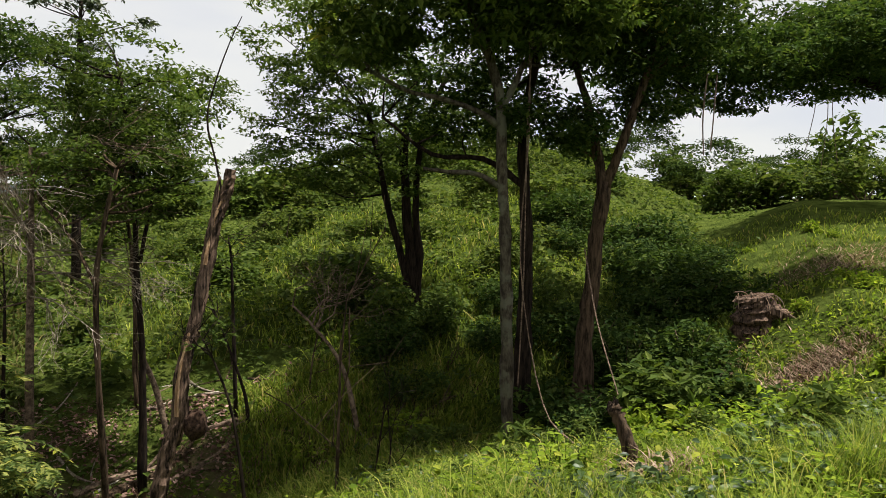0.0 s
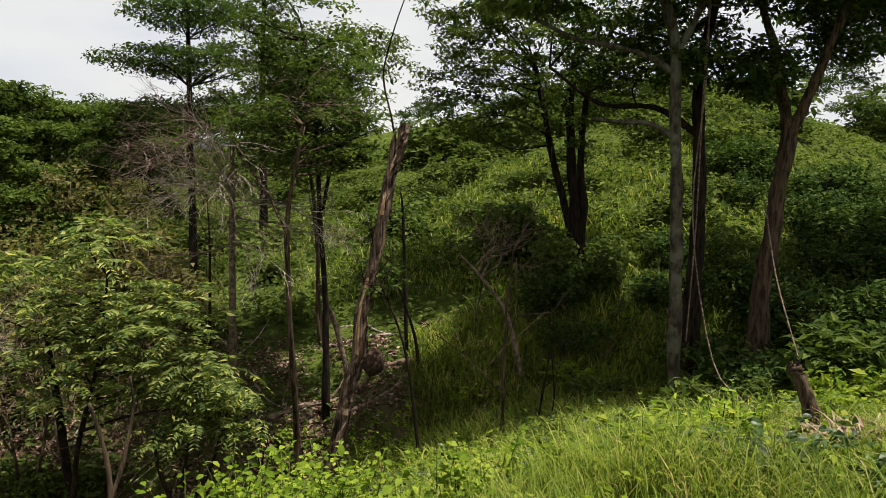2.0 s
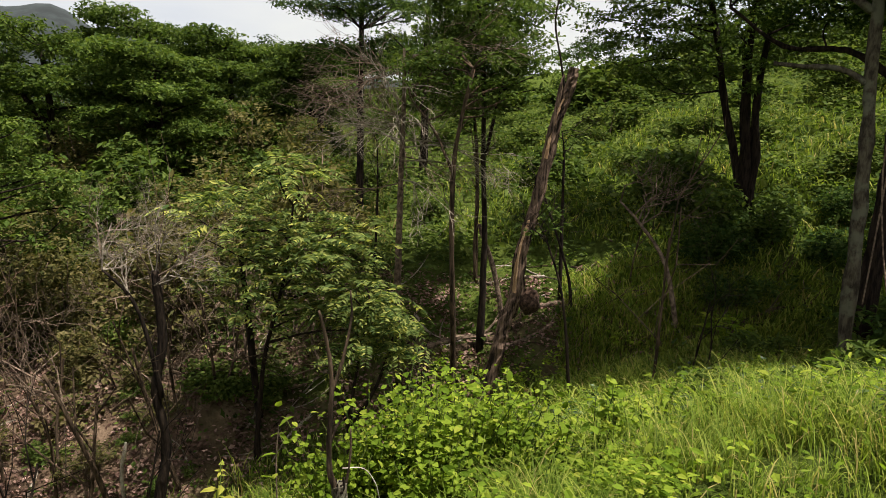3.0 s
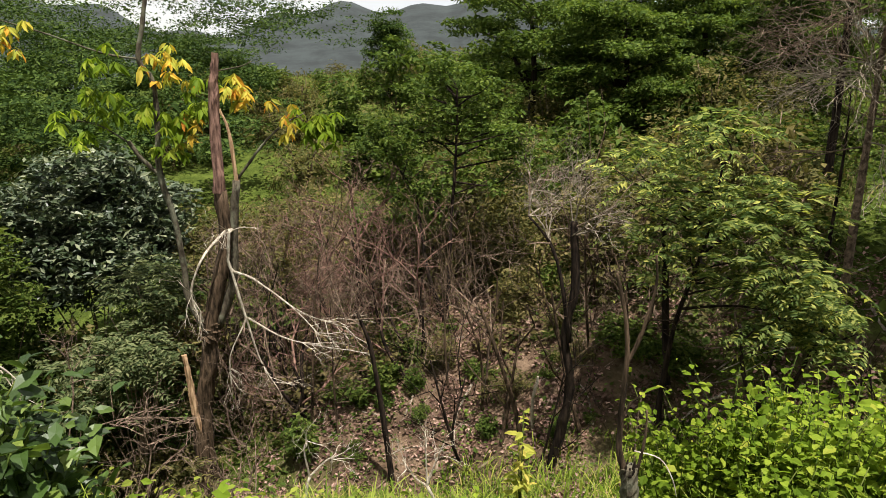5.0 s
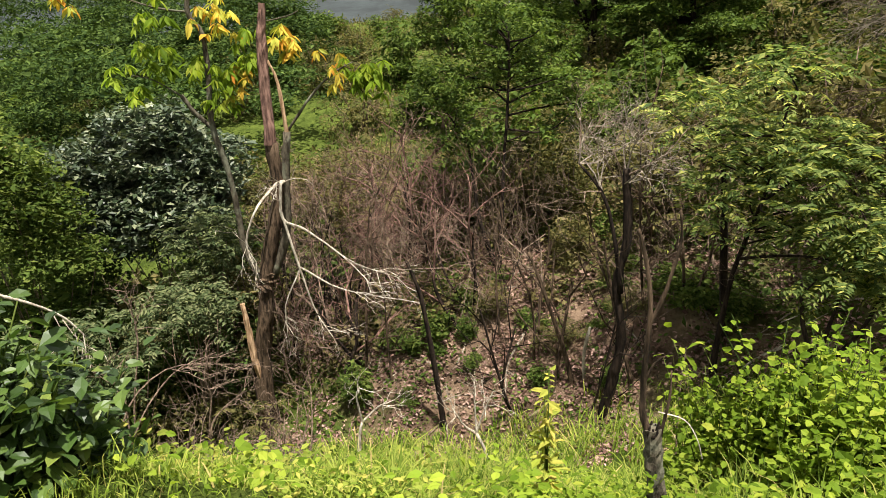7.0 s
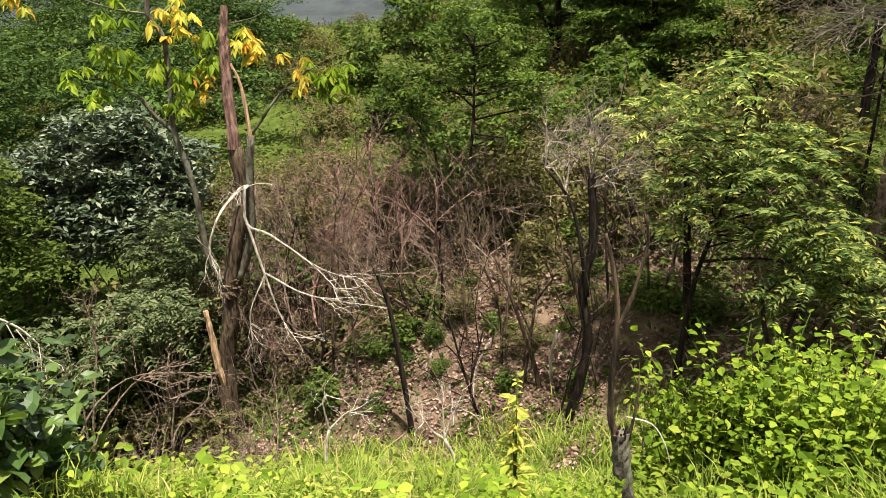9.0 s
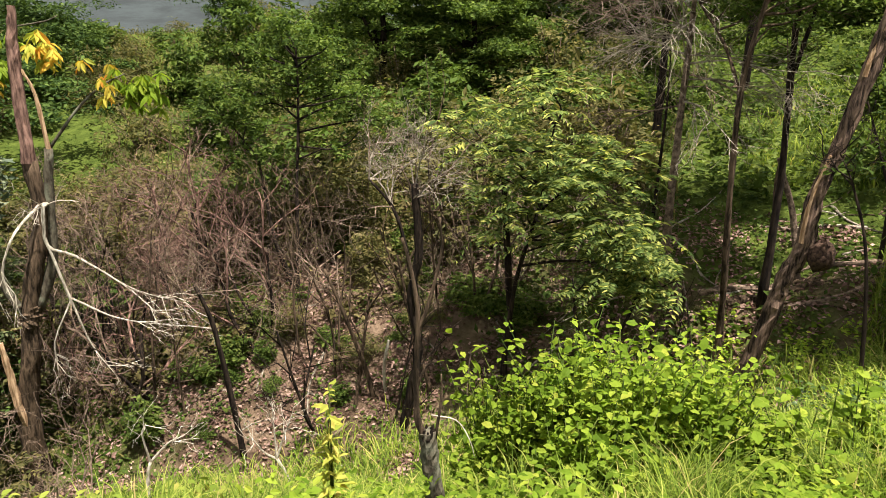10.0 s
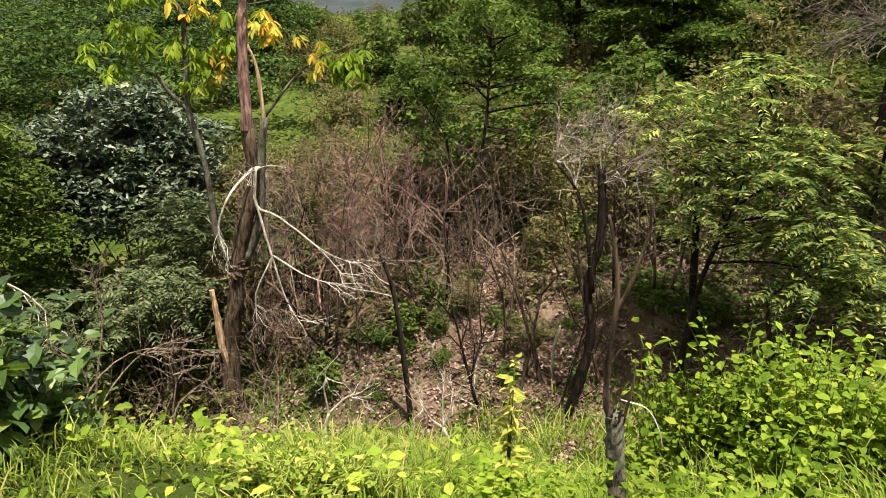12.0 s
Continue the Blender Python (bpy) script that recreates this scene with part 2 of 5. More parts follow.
# ---- terrain ----
# Gully axis: x, y, floor height, distance to the near brink, brink height, slope of the far hill
GULLY = np.array([
    (-16, -60, -12, 16, -1.5, 0.14), (-13, -14, -7.2, 10, -0.4, 0.12), (-10.4, -2.2, -5.3, 8.0, 0.0, 0.12), (-9.4, 1.6, -4.6, 6.9, 0.0, 0.11),
    (-7.3, 3.9, -4.2, 5.9, 0.0, 0.10), (-5.4, 6.1, -3.2, 6.5, 0.0, 0.08), (-3.2, 7.9, -2.3, 6.2, -0.02, 0.055), (-0.8, 8.9, -1.5, 4.6, -0.03, 0.045),
    (1.4, 9.6, -1.3, 4.6, 0.0, 0.045), (3.9, 12.8, -0.2, 2.7, 0.75, 0.045), (7.0, 19.5, 1.5, 2.4, 2.15, 0.04), (14, 38, 2.6, 6, 3.0, 0.03), (30, 90, 3, 10, 3.5, 0.02)])


def soft_noise(x, y, scale, seed=0.0):
    """Cheap rolling noise from sines."""
    a = np.sin(x * scale + 1.3 + seed) * np.cos(y * scale * 1.13 + 0.7 * seed)
    b = np.sin(x * scale * 2.3 + y * scale * 1.7 + seed * 2.1) * 0.5
    c = np.cos(x * scale * 4.1 - y * scale * 3.7 + seed * 1.7) * 0.28
    return (a + b + c) / 1.5


def height(x, y):
    x, y = np.broadcast_arrays(np.asarray(x, float), np.asarray(y, float))
    p = np.stack([x, y], -1)
    best = np.full(x.shape, 1e9)
    side = np.zeros(x.shape)
    par, total = np.zeros(x.shape + (4,)), np.zeros(x.shape)
    for a, b in zip(GULLY[:-1], GULLY[1:]):
        d = b[:2] - a[:2]
        s = (((p - a[:2]) @ d) / (d @ d)).clip(0, 1)
        off = p - (a[:2] + s[..., None] * d)
        dist = np.hypot(off[..., 0], off[..., 1])
        near = dist < best
        best = np.where(near, dist, best)
        side = np.where(near, np.sign(d[0] * off[..., 1] - d[1] * off[..., 0]), side)
        k = (dist + 0.3) ** -5.0
        par, total = par + k[..., None] * (a[2:] + s[..., None] * (b[2:] - a[2:])), total + k
    zg, w, zb, far = np.moveaxis(par / total[..., None], -1, 0)
    u = (best / w).clip(0, 1)
    bank = zg + (zb - zg) * u**1.6
    beyond = (best - w).clip(0, None)
    camside = bank + 0.035 * beyond.clip(0, 60)
    hill = zg + 1.45 * (1 - np.exp(-best / 2.2)) + far * best.clip(0, 30) - 0.012 * (best - 29).clip(0, 20) ** 2
    z = np.where(side > 0, hill, camside)
    r = np.hypot(x, y)
    z = z + 0.07 * soft_noise(x, y, 1.1) * (r / 3).clip(0.15, 1) + 0.22 * soft_noise(x, y, 0.21, 2.0) * ((best - 6) / 12).clip(0, 1)
    az = np.degrees(np.arctan2(-x, y))
    # distant mountains beyond the valley
    ridge = (0.075 + 0.022 * np.sin(az * 0.13 + 0.6) + 0.012 * np.sin(az * 0.37) + 0.006 * np.sin(az * 1.1)) * ((az + 10) / 45).clip(0.25, 1)
    u = ((r - 420) / 420).clip(0, 1)
    mount = -14 + 840 * ridge * u * u * (3 - 2 * u) + 0.02 * (r - 840).clip(0, None)
    s = ((r - 90) / 90).clip(0, 1)
    return mount * s + z * (1 - s)


def G(x, y):
    return float(height(x, y))


gm, gt, gb = mat("ground_soil", 0.95)
soil = ramp(gt, noisy(gt, 2.2, 8), ((0.3, (0.042, 0.027, 0.018)), (0.5, (0.12, 0.08, 0.053)), (0.7, (0.22, 0.152, 0.103))))
moss = ramp(gt, noisy(gt, 3.0, 6), ((0.3, (0.028, 0.042, 0.009)), (0.7, (0.085, 0.108, 0.022))))
where = gt.nodes.new("ShaderNodeVertexColor")
where.layer_name = "cover"
cover = blend(gt, 0.45, where.outputs[0], noisy(gt, 0.9, 6))
col = blend(gt, ramp(gt, cover, ((0.42, (0, 0, 0)), (0.56, (1, 1, 1)))), soil, moss)
gt.links.new(col, gb.inputs["Base Color"])
gb.inputs["Specular IOR Level"].default_value = 0.0
bump(gt, gb, noisy(gt, 7, 10, None, 0.7), 1.0, 0.12)

RAD = np.concatenate([np.linspace(0.0, 4, 22)[1:], np.geomspace(4.2, 60, 120), np.geomspace(64, 3500, 110)])
ANG = np.radians(np.arange(0, 360, 0.9))
gx, gy = np.cos(ANG)[None] * RAD[:, None], np.sin(ANG)[None] * RAD[:, None]
gz = height(gx, gy)
na, nr = len(ANG), len(RAD)
geo = Geo()
faces = [(i * na + j, (i + 1) * na + j, (i + 1) * na + (j + 1) % na, i * na + (j + 1) % na) for i in range(nr - 1) for j in range(na)]
geo.add(np.stack([gx, gy, gz], -1), faces + [tuple(range(na))])
ground = part("ground", geo, gm, smooth=True)
# distance haze is put into this bluish colour, there is no fog
hm, ht, hb = mat("far_mountain", 1.0)
ht.links.new(ramp(ht, noisy(ht, 0.03, 10, (1, 1, 2), 0.8), ((0.42, (0.002, 0.005, 0.005)), (0.58, (0.015, 0.021, 0.021)))), hb.inputs["Base Color"])
ground.data.materials.append(hm)
for poly in ground.data.polygons:
    if np.hypot(*poly.center[:2]) > 75:
        poly.material_index = 1
tagged(ground, "earth hillside with leaf litter, moss and grass falling into a gully", "ground", kind="structure")


def straw(x, y):
    """1 on the patches of flattened dry straw on the near bank."""
    return np.exp(-((x - 3.8) ** 2 / 0.16 + (y - 10.1) ** 2 / 0.3)) + np.exp(-((x - 4.75) ** 2 / 0.3 + (y - 8.8) ** 2 / 0.18)) + np.exp(-((x - 7.2) ** 2 / 1.2 + (y - 12.8) ** 2 / 0.9)) + np.exp(-((x - 1.35) ** 2 / 0.1 + (y - 4.6) ** 2 / 0.2))


def litter(x, y):
    """1 where bare earth and dead leaves show, 0 where it is green."""
    return np.exp(-((x + 8.2) ** 2 / 9 + (y - 5.0) ** 2 / 9)) + 0.5 * np.exp(-((x + 3.0) ** 2 / 11 + (y - 8.3) ** 2 / 2.6)) + 0.4 * np.exp(-((x + 1.0) ** 2 / 2.2 + (y - 9.4) ** 2 / 1.2)) + 0.3 * np.exp(-((x + 25) ** 2 / 50 + (y - 10) ** 2 / 30))


attr = ground.data.color_attributes.new("cover", "FLOAT_COLOR", "POINT")
lv = 1 - litter(gx, gy).ravel().clip(0, 1)
attr.data.foreach_set("color", np.stack([lv, lv, lv, np.ones_like(lv)], -1).ravel())


# ---- trees ----
def tree(name, label, bark, leaf, stems, balls=(), clumps=200, per=26, spread=0.35, size=0.11, r=(0.10, 0.03), limbs=16, droop=0.25, fine=False, wide=0.5,
         group="", crown_label="", limb_bark=None, ground_it=True, tip=0.006, category="tree", power=1.0, frond=0):
    """A tree from its stems (polylines, the first from the ground), a crown scattered in ellipsoids, and limbs that reach into it."""
    stems = [np.asarray(s, float) for s in stems]
    clumps, per, spread, size = int(clumps * 0.8), int(per * 2.6), spread * 0.95, size * 0.58
    x, y = stems[0][0][:2]
    root = thing(name, (x, y, G(x, y)), label, category, group)
    for k, s in enumerate(stems):
        if ground_it and k == 0:
            s = np.vstack([[s[0][0], s[0][1], min(G(*s[0][:2]) - 0.15, s[0][2] - 0.05)], s])
        g = Geo()
        rr = r if not isinstance(r[0], tuple) else r[min(k, len(r) - 1)]
        tube(g, s, rr[0], rr[1], 10 if rr[0] > 0.06 else 7, flare=0.6 if k == 0 and ground_it else 0, power=power)
        part("trunk" if k == 0 else "limb", g, BARK[bark], root, smooth=True)
    if len(balls):
        c = in_ellipsoids(balls, clumps)
        pts = np.vstack([smooth_line(s, 6)[3:] for s in stems])
        rest = Geo()
        for k, q in enumerate(c[rng.choice(len(c), min(limbs, len(c)), replace=False)]):
            d = np.linalg.norm(pts - q, axis=1) + 0.9 * (pts[:, 2] - q[2] + 0.2).clip(0, None)
            a = pts[d.argmin()]
            mid = (a + q) / 2 + rng.normal(size=3) * 0.09 * np.linalg.norm(q - a)
            one = Geo() if k < 8 else rest
            tube(one, [a, mid, q], 0.013 * (1 + np.linalg.norm(q - a) / 3), tip, 5, step=3)
            if k < 8:
                part("branch", one, BARK[limb_bark or bark], root, smooth=True)
        if rest.n:
            tagged(part("twigwork", rest, BARK[limb_bark or bark], root, smooth=True), kind="stuff")
        g = Geo()
        if frond:
            fronds(g, c, frond)
        else:
            leaves(g, clump_points(c, per, spread, 0.34), size, droop, wide, fine)
        part("crown", g, LEAF[leaf], root, crown_label)
    return root


def fronds(geo, at, length, pairs=9):
    """Feathery compound leaves: leaflets in two rows along an arching stalk."""
    at = np.asarray(at, float)
    n = len(at)
    a = rng.random(n) * 2 * np.pi
    out = np.stack([np.cos(a), np.sin(a), 0.25 + 0.35 * rng.normal(size=n)], -1)
    out = unit(out)
    ln = length * (0.7 + 0.6 * rng.random(n))[:, None]
    side = unit(np.cross(out, np.array([0, 0, 1.0])))
    for k in range(pairs):
        s = (k + 1.0) / pairs
        p = at + out * ln * s - np.array([0, 0, 1.0]) * ln * 0.45 * s * s
        for sg in (-1, 1):
            leaves(geo, p, length * 0.31 * (1.15 - 0.5 * s), wide=0.36, axis=side * sg + out * 0.45 - np.array([0, 0, 0.35]) + 0.12 * rng.normal(size=(n, 3)), vary=0.15)


def twiggery(geo, base, way, length, r, depth, split=3, spread=0.6, lift=0.15, bend=0.18):
    """Bare branching twigs."""
    way = unit(np.asarray(way, float))
    mid = base + way * length * 0.5 + rng.normal(size=3) * bend * length * 0.5
    end = base + way * length + rng.normal(size=3) * bend * length
    tube(geo, [base, mid, end], r, r * 0.55, 5 if r > 0.012 else 4 if r > 0.007 else 3, 0.05, 1)
    if depth == 0:
        return
    for k in range(split):
        s = 0.45 + 0.55 * (k + rng.random()) / split
        b = base + (mid - base) * s * 2 if s < 0.5 else mid + (end - mid) * (s - 0.5) * 2
        w = way + rng.normal(size=3) * spread + np.array([0, 0, lift])
        twiggery(geo, b, w, length * (0.5 + 0.3 * rng.random()), r * 0.55, depth - 1, split, spread, lift, bend)


def proto_shrub(name, label, leaf, balls, n=260, per=9, size=0.09, spread=0.13, stems=10, bark="twig", fine=False, wide=0.5, droop=0.15, group="", frond=0, category="shrub"):
    """A shrub built round the origin, to be set and copied."""
    root = thing(name, (0, 0, 0), label, category, group)
    c = in_ellipsoids(balls, n, 0.4)
    c = c[c[:, 2] > 0.02]
    g = Geo()
    for q in c[rng.choice(len(c), min(stems, len(c)), replace=False)]:
        a = np.r_[rng.normal(size=2) * 0.05, -0.12]
        tube(g, [a, (a + q) / 2 * np.array([0.8, 0.8, 1.1]), q], 0.013, 0.004, 5, step=3)
    tagged(part("twigwork", g, BARK[bark], root, smooth=True), kind="stuff")
    g = Geo()
    if frond:
        fronds(g, c, frond, 7)
    else:
        leaves(g, clump_points(c, per, spread), size, droop, wide, fine)
    part("foliage", g, LEAF[leaf], root)
    return root


def proto_bare(name, label, bark, stems=4, length=0.7, r=0.014, depth=3, lean=0.5, group="", lift=0.15, category="dead shrub", split=3, spread=0.6, stem_bark=None):
    root = thing(name, (0, 0, 0), label, category, group)
    fine = Geo()
    for k in range(stems):
        g = Geo()
        a = rng.random() * 6.28
        base = np.r_[rng.normal(size=2) * 0.04, -0.1]
        way = unit(np.array([math.cos(a) * lean, math.sin(a) * lean, 1.0]))
        p = tube(g, [base, base + way * length * 0.5 + rng.normal(size=3) * 0.06, base + way * length + rng.normal(size=3) * 0.1], r, r * 0.5, 6, 0.08)
        part("stem", g, BARK[stem_bark or bark], root)
        for q in p[3::2]:
            twiggery(fine, q, way + rng.normal(size=3) * spread + np.array([0, 0, lift]), length * 0.55, r * 0.5, depth - 1, split, spread, lift)
    tagged(part("twigwork", fine, BARK[bark], root), kind="stuff")
    return root


def put_copies(protos, places):
    """The prototypes in turn at (x, y, scale): the first uses the prototype itself."""
    used = set()
    for k, (x, y, s) in enumerate(places):
        p = protos[k % len(protos)]
        m = Matrix.Translation((x, y, G(x, y) - 0.03)) @ Euler((rng.normal() * 0.08, rng.normal() * 0.08, rng.random() * 6.28)).to_matrix().to_4x4() @ Matrix.Diagonal((s, s, s * (0.85 + 0.3 * rng.random()), 1))
        if p.name in used:
            q = copy_thing(p, Matrix.Identity(4))
            q.matrix_basis = m
        else:
            used.add(p.name)
            later.append((p, m))


later = []


def zone(n, az, d, s, cond=None):
    """n random places between the angles and distances."""
    out = []
    while len(out) < n:
        q = pol(rng.uniform(*az), math.sqrt(rng.uniform(d[0] ** 2, d[1] ** 2)))
        if cond is None or cond(*q):
            out.append((q[0], q[1], rng.uniform(*s)))
    return out


def shrub(name, label, leaf, at, rad, n=500, per=8, size=0.08, spread=0.12, stems=7, bark="twig", fine=False, wide=0.5, droop=0.15, group="", balls=None, frond=0):
    x, y = at
    z = G(x, y)
    root = thing(name, (x, y, z), label, "shrub", group)
    balls = balls or [(x, y, z + rad[2] * 0.95, *rad)]
    c = in_ellipsoids(balls, n, 0.4)
    c = c[c[:, 2] > height(c[:, 0], c[:, 1]) + 0.03]
    g = Geo()
    for q in c[rng.choice(len(c), min(stems, len(c)), replace=False)]:
        a = np.array([x, y, z - 0.05]) + np.r_[rng.normal(size=2) * 0.06, 0]
        tube(g, [a, (a + q) / 2 + np.array([0, 0, 0.15 * rad[2]]), q], 0.014, 0.004, 5, step=3)
    tagged(part("twigwork", g, BARK[bark], root, smooth=True), kind="stuff")
    g = Geo()
    if frond:
        fronds(g, c, frond, 7)
    else:
        leaves(g, clump_points(c, per, spread), size, droop, wide, fine)
    part("foliage", g, LEAF[leaf], root)
    return root


def shoots(leaf_geo, stem_geo, x, y, h, size, nodes=7, wide=0.6, lean=0.35, start=0.25, fill=0):
    """Upright leafy stems: crossed pairs of leaves along each, smaller towards the tip."""
    n = len(x)
    base = np.stack([x, y, height(x, y) - 0.02], -1)
    a, turn = rng.random(n) * 2 * np.pi, rng.random(n) * np.pi
    out = np.stack([np.cos(a), np.sin(a), np.zeros(n)], -1) * (lean * rng.random(n) * h)[:, None]
    up = np.array([0, 0, 1.0]) * np.asarray(h)[:, None]
    for k in range(nodes):
        u = start + (1 - start) * (k + 0.7) / nodes
        p = base + up * u + out * u * u
        for half in (0, np.pi):
            b = turn + k * 1.7 + half + 0.25 * rng.normal(size=n)
            ax = np.stack([np.cos(b), np.sin(b), 0.35 - 0.75 * rng.random(n)], -1)
            leaves(leaf_geo, p + 0.015 * rng.normal(size=(n, 3)), size * (1.15 - 0.5 * u), wide=wide, fine=True, axis=ax, vary=0.22)
    for k in range(fill):
        u = start + (1 - start) * rng.random((n, 1)) ** 0.8
        leaves(leaf_geo, base + up * u + out * u * u + rng.normal(size=(n, 3)) * size * 0.9, size * 0.72, 0.1, wide, True)
    if stem_geo is not None:
        for i in range(n):
            tube(stem_geo, [base[i], base[i] + up[i] * 0.5 + out[i] * 0.25, base[i] + up[i] + out[i]], 0.006, 0.0025, 4, 0.05, 2)


def leafy_bush(name, label, leaf, x, y, h, size, nodes=7, wide=0.6, lean=0.35, start=0.25, category="shrub", group="", fill=0):
    """A bush of many leafy stems."""
    root = thing(name, (float(np.mean(x)), float(np.mean(y)), G(np.mean(x), np.mean(y))), label, category, group)
    lf, st = Geo(), Geo()
    shoots(lf, st, x, y, h, size, nodes, wide, lean, start, fill)
    tagged(part("twigwork", st, LEAF["herb"], root, smooth=True), kind="stuff")
    part("foliage", lf, LEAF[leaf], root)
    return root


# ---- the trees, one by one ----
DEAD = [(-3.16, 7.1, -2.95), (-3.03, 7.14, -2.2), (-2.87, 7.2, -1.42), (-2.79, 7.23, -0.95), (-2.69, 7.27, -0.6), (-2.66, 7.28, -0.12), (-2.57, 7.31, 0.29), (-2.46, 7.35, 0.88), (-2.37, 7.38, 1.42), (-2.26, 7.41, 1.78), (-2.23, 7.42, 1.98)]
dead = thing("dead_tree", (-3.16, 7.1, G(-3.16, 7.1)), "leaning dead brown tree trunk with broken top and peeling bark", "dead tree")
g = Geo()
tube(g, DEAD, 0.088, 0.058, 14, 0.12, 6, 0.2)
dead_trunk = part("trunk", g, BARK["dead"], dead, smooth=False)
g = Geo()
tube(g, [(-2.47, 7.33, 0.95), (-2.40, 7.30, 1.3), (-2.33, 7.28, 1.75), (-2.30, 7.3, 1.9)], 0.03, 0.012, 6, 0.3)
part("splinter", g, BARK["dead"], dead_trunk)
for a, b, c in (((-2.685, 7.20, -0.55), (-2.665, 7.20, -0.12), (-2.575, 7.24, 0.3)), ((-2.44, 7.28, 1.0), (-2.38, 7.31, 1.4), (-2.3, 7.34, 1.65))):
    g = Geo()
    tube(g, [a, b, c], 0.022, 0.012, 7, 0.25)
    part("bare_wood_strip", g, BARK["wood"], dead_trunk, "strip of pale wood where the bark has peeled")
g = Geo()
tube(g, [(-2.31, 7.38, 1.75), (-2.36, 7.33, 2.06), (-2.44, 7.3, 2.47), (-2.36, 7.33, 2.88), (-2.23, 7.37, 3.29), (-2.13, 7.4, 3.53)], 0.014, 0.005, 5, 0.05)
part("vine", g, BARK["dark"], dead_trunk, "thin dry vine curving up from the top")
g = Geo()
a, b = np.meshgrid(np.linspace(0, np.pi, 9), np.linspace(0, 2 * np.pi, 14, endpoint=False), indexing="ij")
nest = np.stack([np.sin(a) * np.cos(b) * 0.13, np.sin(a) * np.sin(b) * 0.13, np.cos(a) * 0.15], -1) * (1 + 0.08 * rng.normal(size=a.shape + (1,)))
g.add(nest + np.array([-2.54, 7.33, -0.66]), [(i * 14 + j, (i + 1) * 14 + j, (i + 1) * 14 + (j + 1) % 14, i * 14 + (j + 1) % 14) for i in range(8) for j in range(14)])
part("nest", g, BARK["nest"], dead_trunk, "brown earthen insect nest", True)

tree("grey_tree", "tall tree with pale grey trunk and broad drooping leaves", "grey", "mid",
     [[(0.86, 8.76, -1.34), (0.83, 8.76, -0.69), (0.79, 8.76, 0.32), (0.74, 8.77, 1.31), (0.69, 8.77, 1.94), (0.64, 8.78, 2.85), (0.54, 8.78, 3.33), (0.34, 8.79, 3.81), (0.05, 8.8, 4.36)],
      [(0.7, 8.77, 1.91), (0.38, 8.79, 2.08), (0.02, 8.8, 2.1), (-0.29, 8.8, 2.13)],
      [(0.63, 8.78, 2.67), (0.36, 8.79, 2.84), (-0.06, 8.8, 2.98), (-0.52, 8.78, 3.07), (-0.97, 8.75, 3.29)],
      [(0.64, 8.78, 2.85), (0.8, 8.76, 3.19), (0.97, 8.75, 3.54), (1.36, 8.69, 3.94), (1.48, 8.67, 4.48)]],
     [(0.2, 8.5, 4.3, 1.9, 1.3, 0.8), (-1.0, 8.6, 3.7, 0.75, 0.8, 0.45), (1.2, 8.5, 4.0, 0.9, 0.9, 0.6)], 480, 22, 0.3, 0.17, ((0.085, 0.045), (0.042, 0.022)), 30, 0.5, wide=0.42)
tree("dark_tree", "tree with blackish trunk and dense dark crown", "dark", "dark",
     [[(1.13, 9.73, -0.14), (1.13, 9.73, 1.05), (1.08, 9.74, 1.98), (1.03, 9.75, 2.76), (1.16, 9.73, 3.6), (1.29, 9.71, 4.51)], [(1.05, 9.74, 2.0), (0.5, 9.8, 2.35), (-0.2, 9.9, 2.4), (-0.9, 10, 2.9)]],
     [(1.0, 9.9, 4.4, 1.5, 1.2, 0.9), (0.3, 10.3, 3.4, 1.4, 0.9, 0.8)], 300, 26, 0.33, 0.13, ((0.1, 0.05), (0.05, 0.02)), 24)
tree("forked_tree", "brown rough trunk forking into two limbs under a dark crown", "brown", "dark",
     [[(1.96, 9.7, -0.12), (2.01, 9.69, 0.52), (2.07, 9.68, 1.3), (2.14, 9.67, 2.08)],
      [(2.12, 9.67, 2.0), (2.02, 9.69, 2.54), (1.87, 9.72, 3.16), (1.62, 9.77, 3.93), (1.45, 9.79, 4.69)],
      [(2.14, 9.67, 2.0), (2.36, 9.61, 2.62), (2.49, 9.58, 3.07), (2.71, 9.52, 3.81), (2.83, 9.49, 4.47)]],
     [(2.5, 9.7, 4.3, 1.6, 1.3, 0.85), (1.8, 9.8, 2.75, 0.5, 0.5, 0.4), (2.8, 9.6, 3.75, 0.8, 0.7, 0.35), (2.85, 9.9, 3.05, 0.6, 0.6, 0.45), (1.0, 9.2, 2.8, 0.7, 0.7, 0.35), (1.7, 9.1, 2.8, 0.7, 0.7, 0.35)], 480, 26, 0.3, 0.13, ((0.105, 0.09), (0.07, 0.035)), 26)
tree("many_stemmed_tree", "three dark stems from one base under a dense green crown", "dark", "mid",
     [[(-0.46, 11.99, -0.04), (-0.54, 11.99, 0.88), (-0.63, 11.98, 1.56), (-0.7, 11.98, 2.8), (-0.48, 11.99, 4.03)],
      [(-0.5, 11.99, 0.0), (-0.71, 11.98, 0.88), (-0.93, 11.96, 1.6), (-1.12, 11.95, 2.5), (-1.32, 11.93, 3.25)],
      [(-0.43, 11.99, 0.0), (-0.4, 11.99, 0.88), (-0.48, 11.99, 1.56), (-0.41, 11.99, 2.8), (0.0, 12.0, 3.95)]],
     [(-1.5, 12, 3.1, 1.9, 1.5, 1.4), (-2.1, 12, 4.5, 1.5, 1.4, 0.9), (0.2, 12.4, 3.4, 1.2, 1, 1.2)], 470, 30, 0.30, 0.13, ((0.1, 0.06), (0.07, 0.04)), 40)
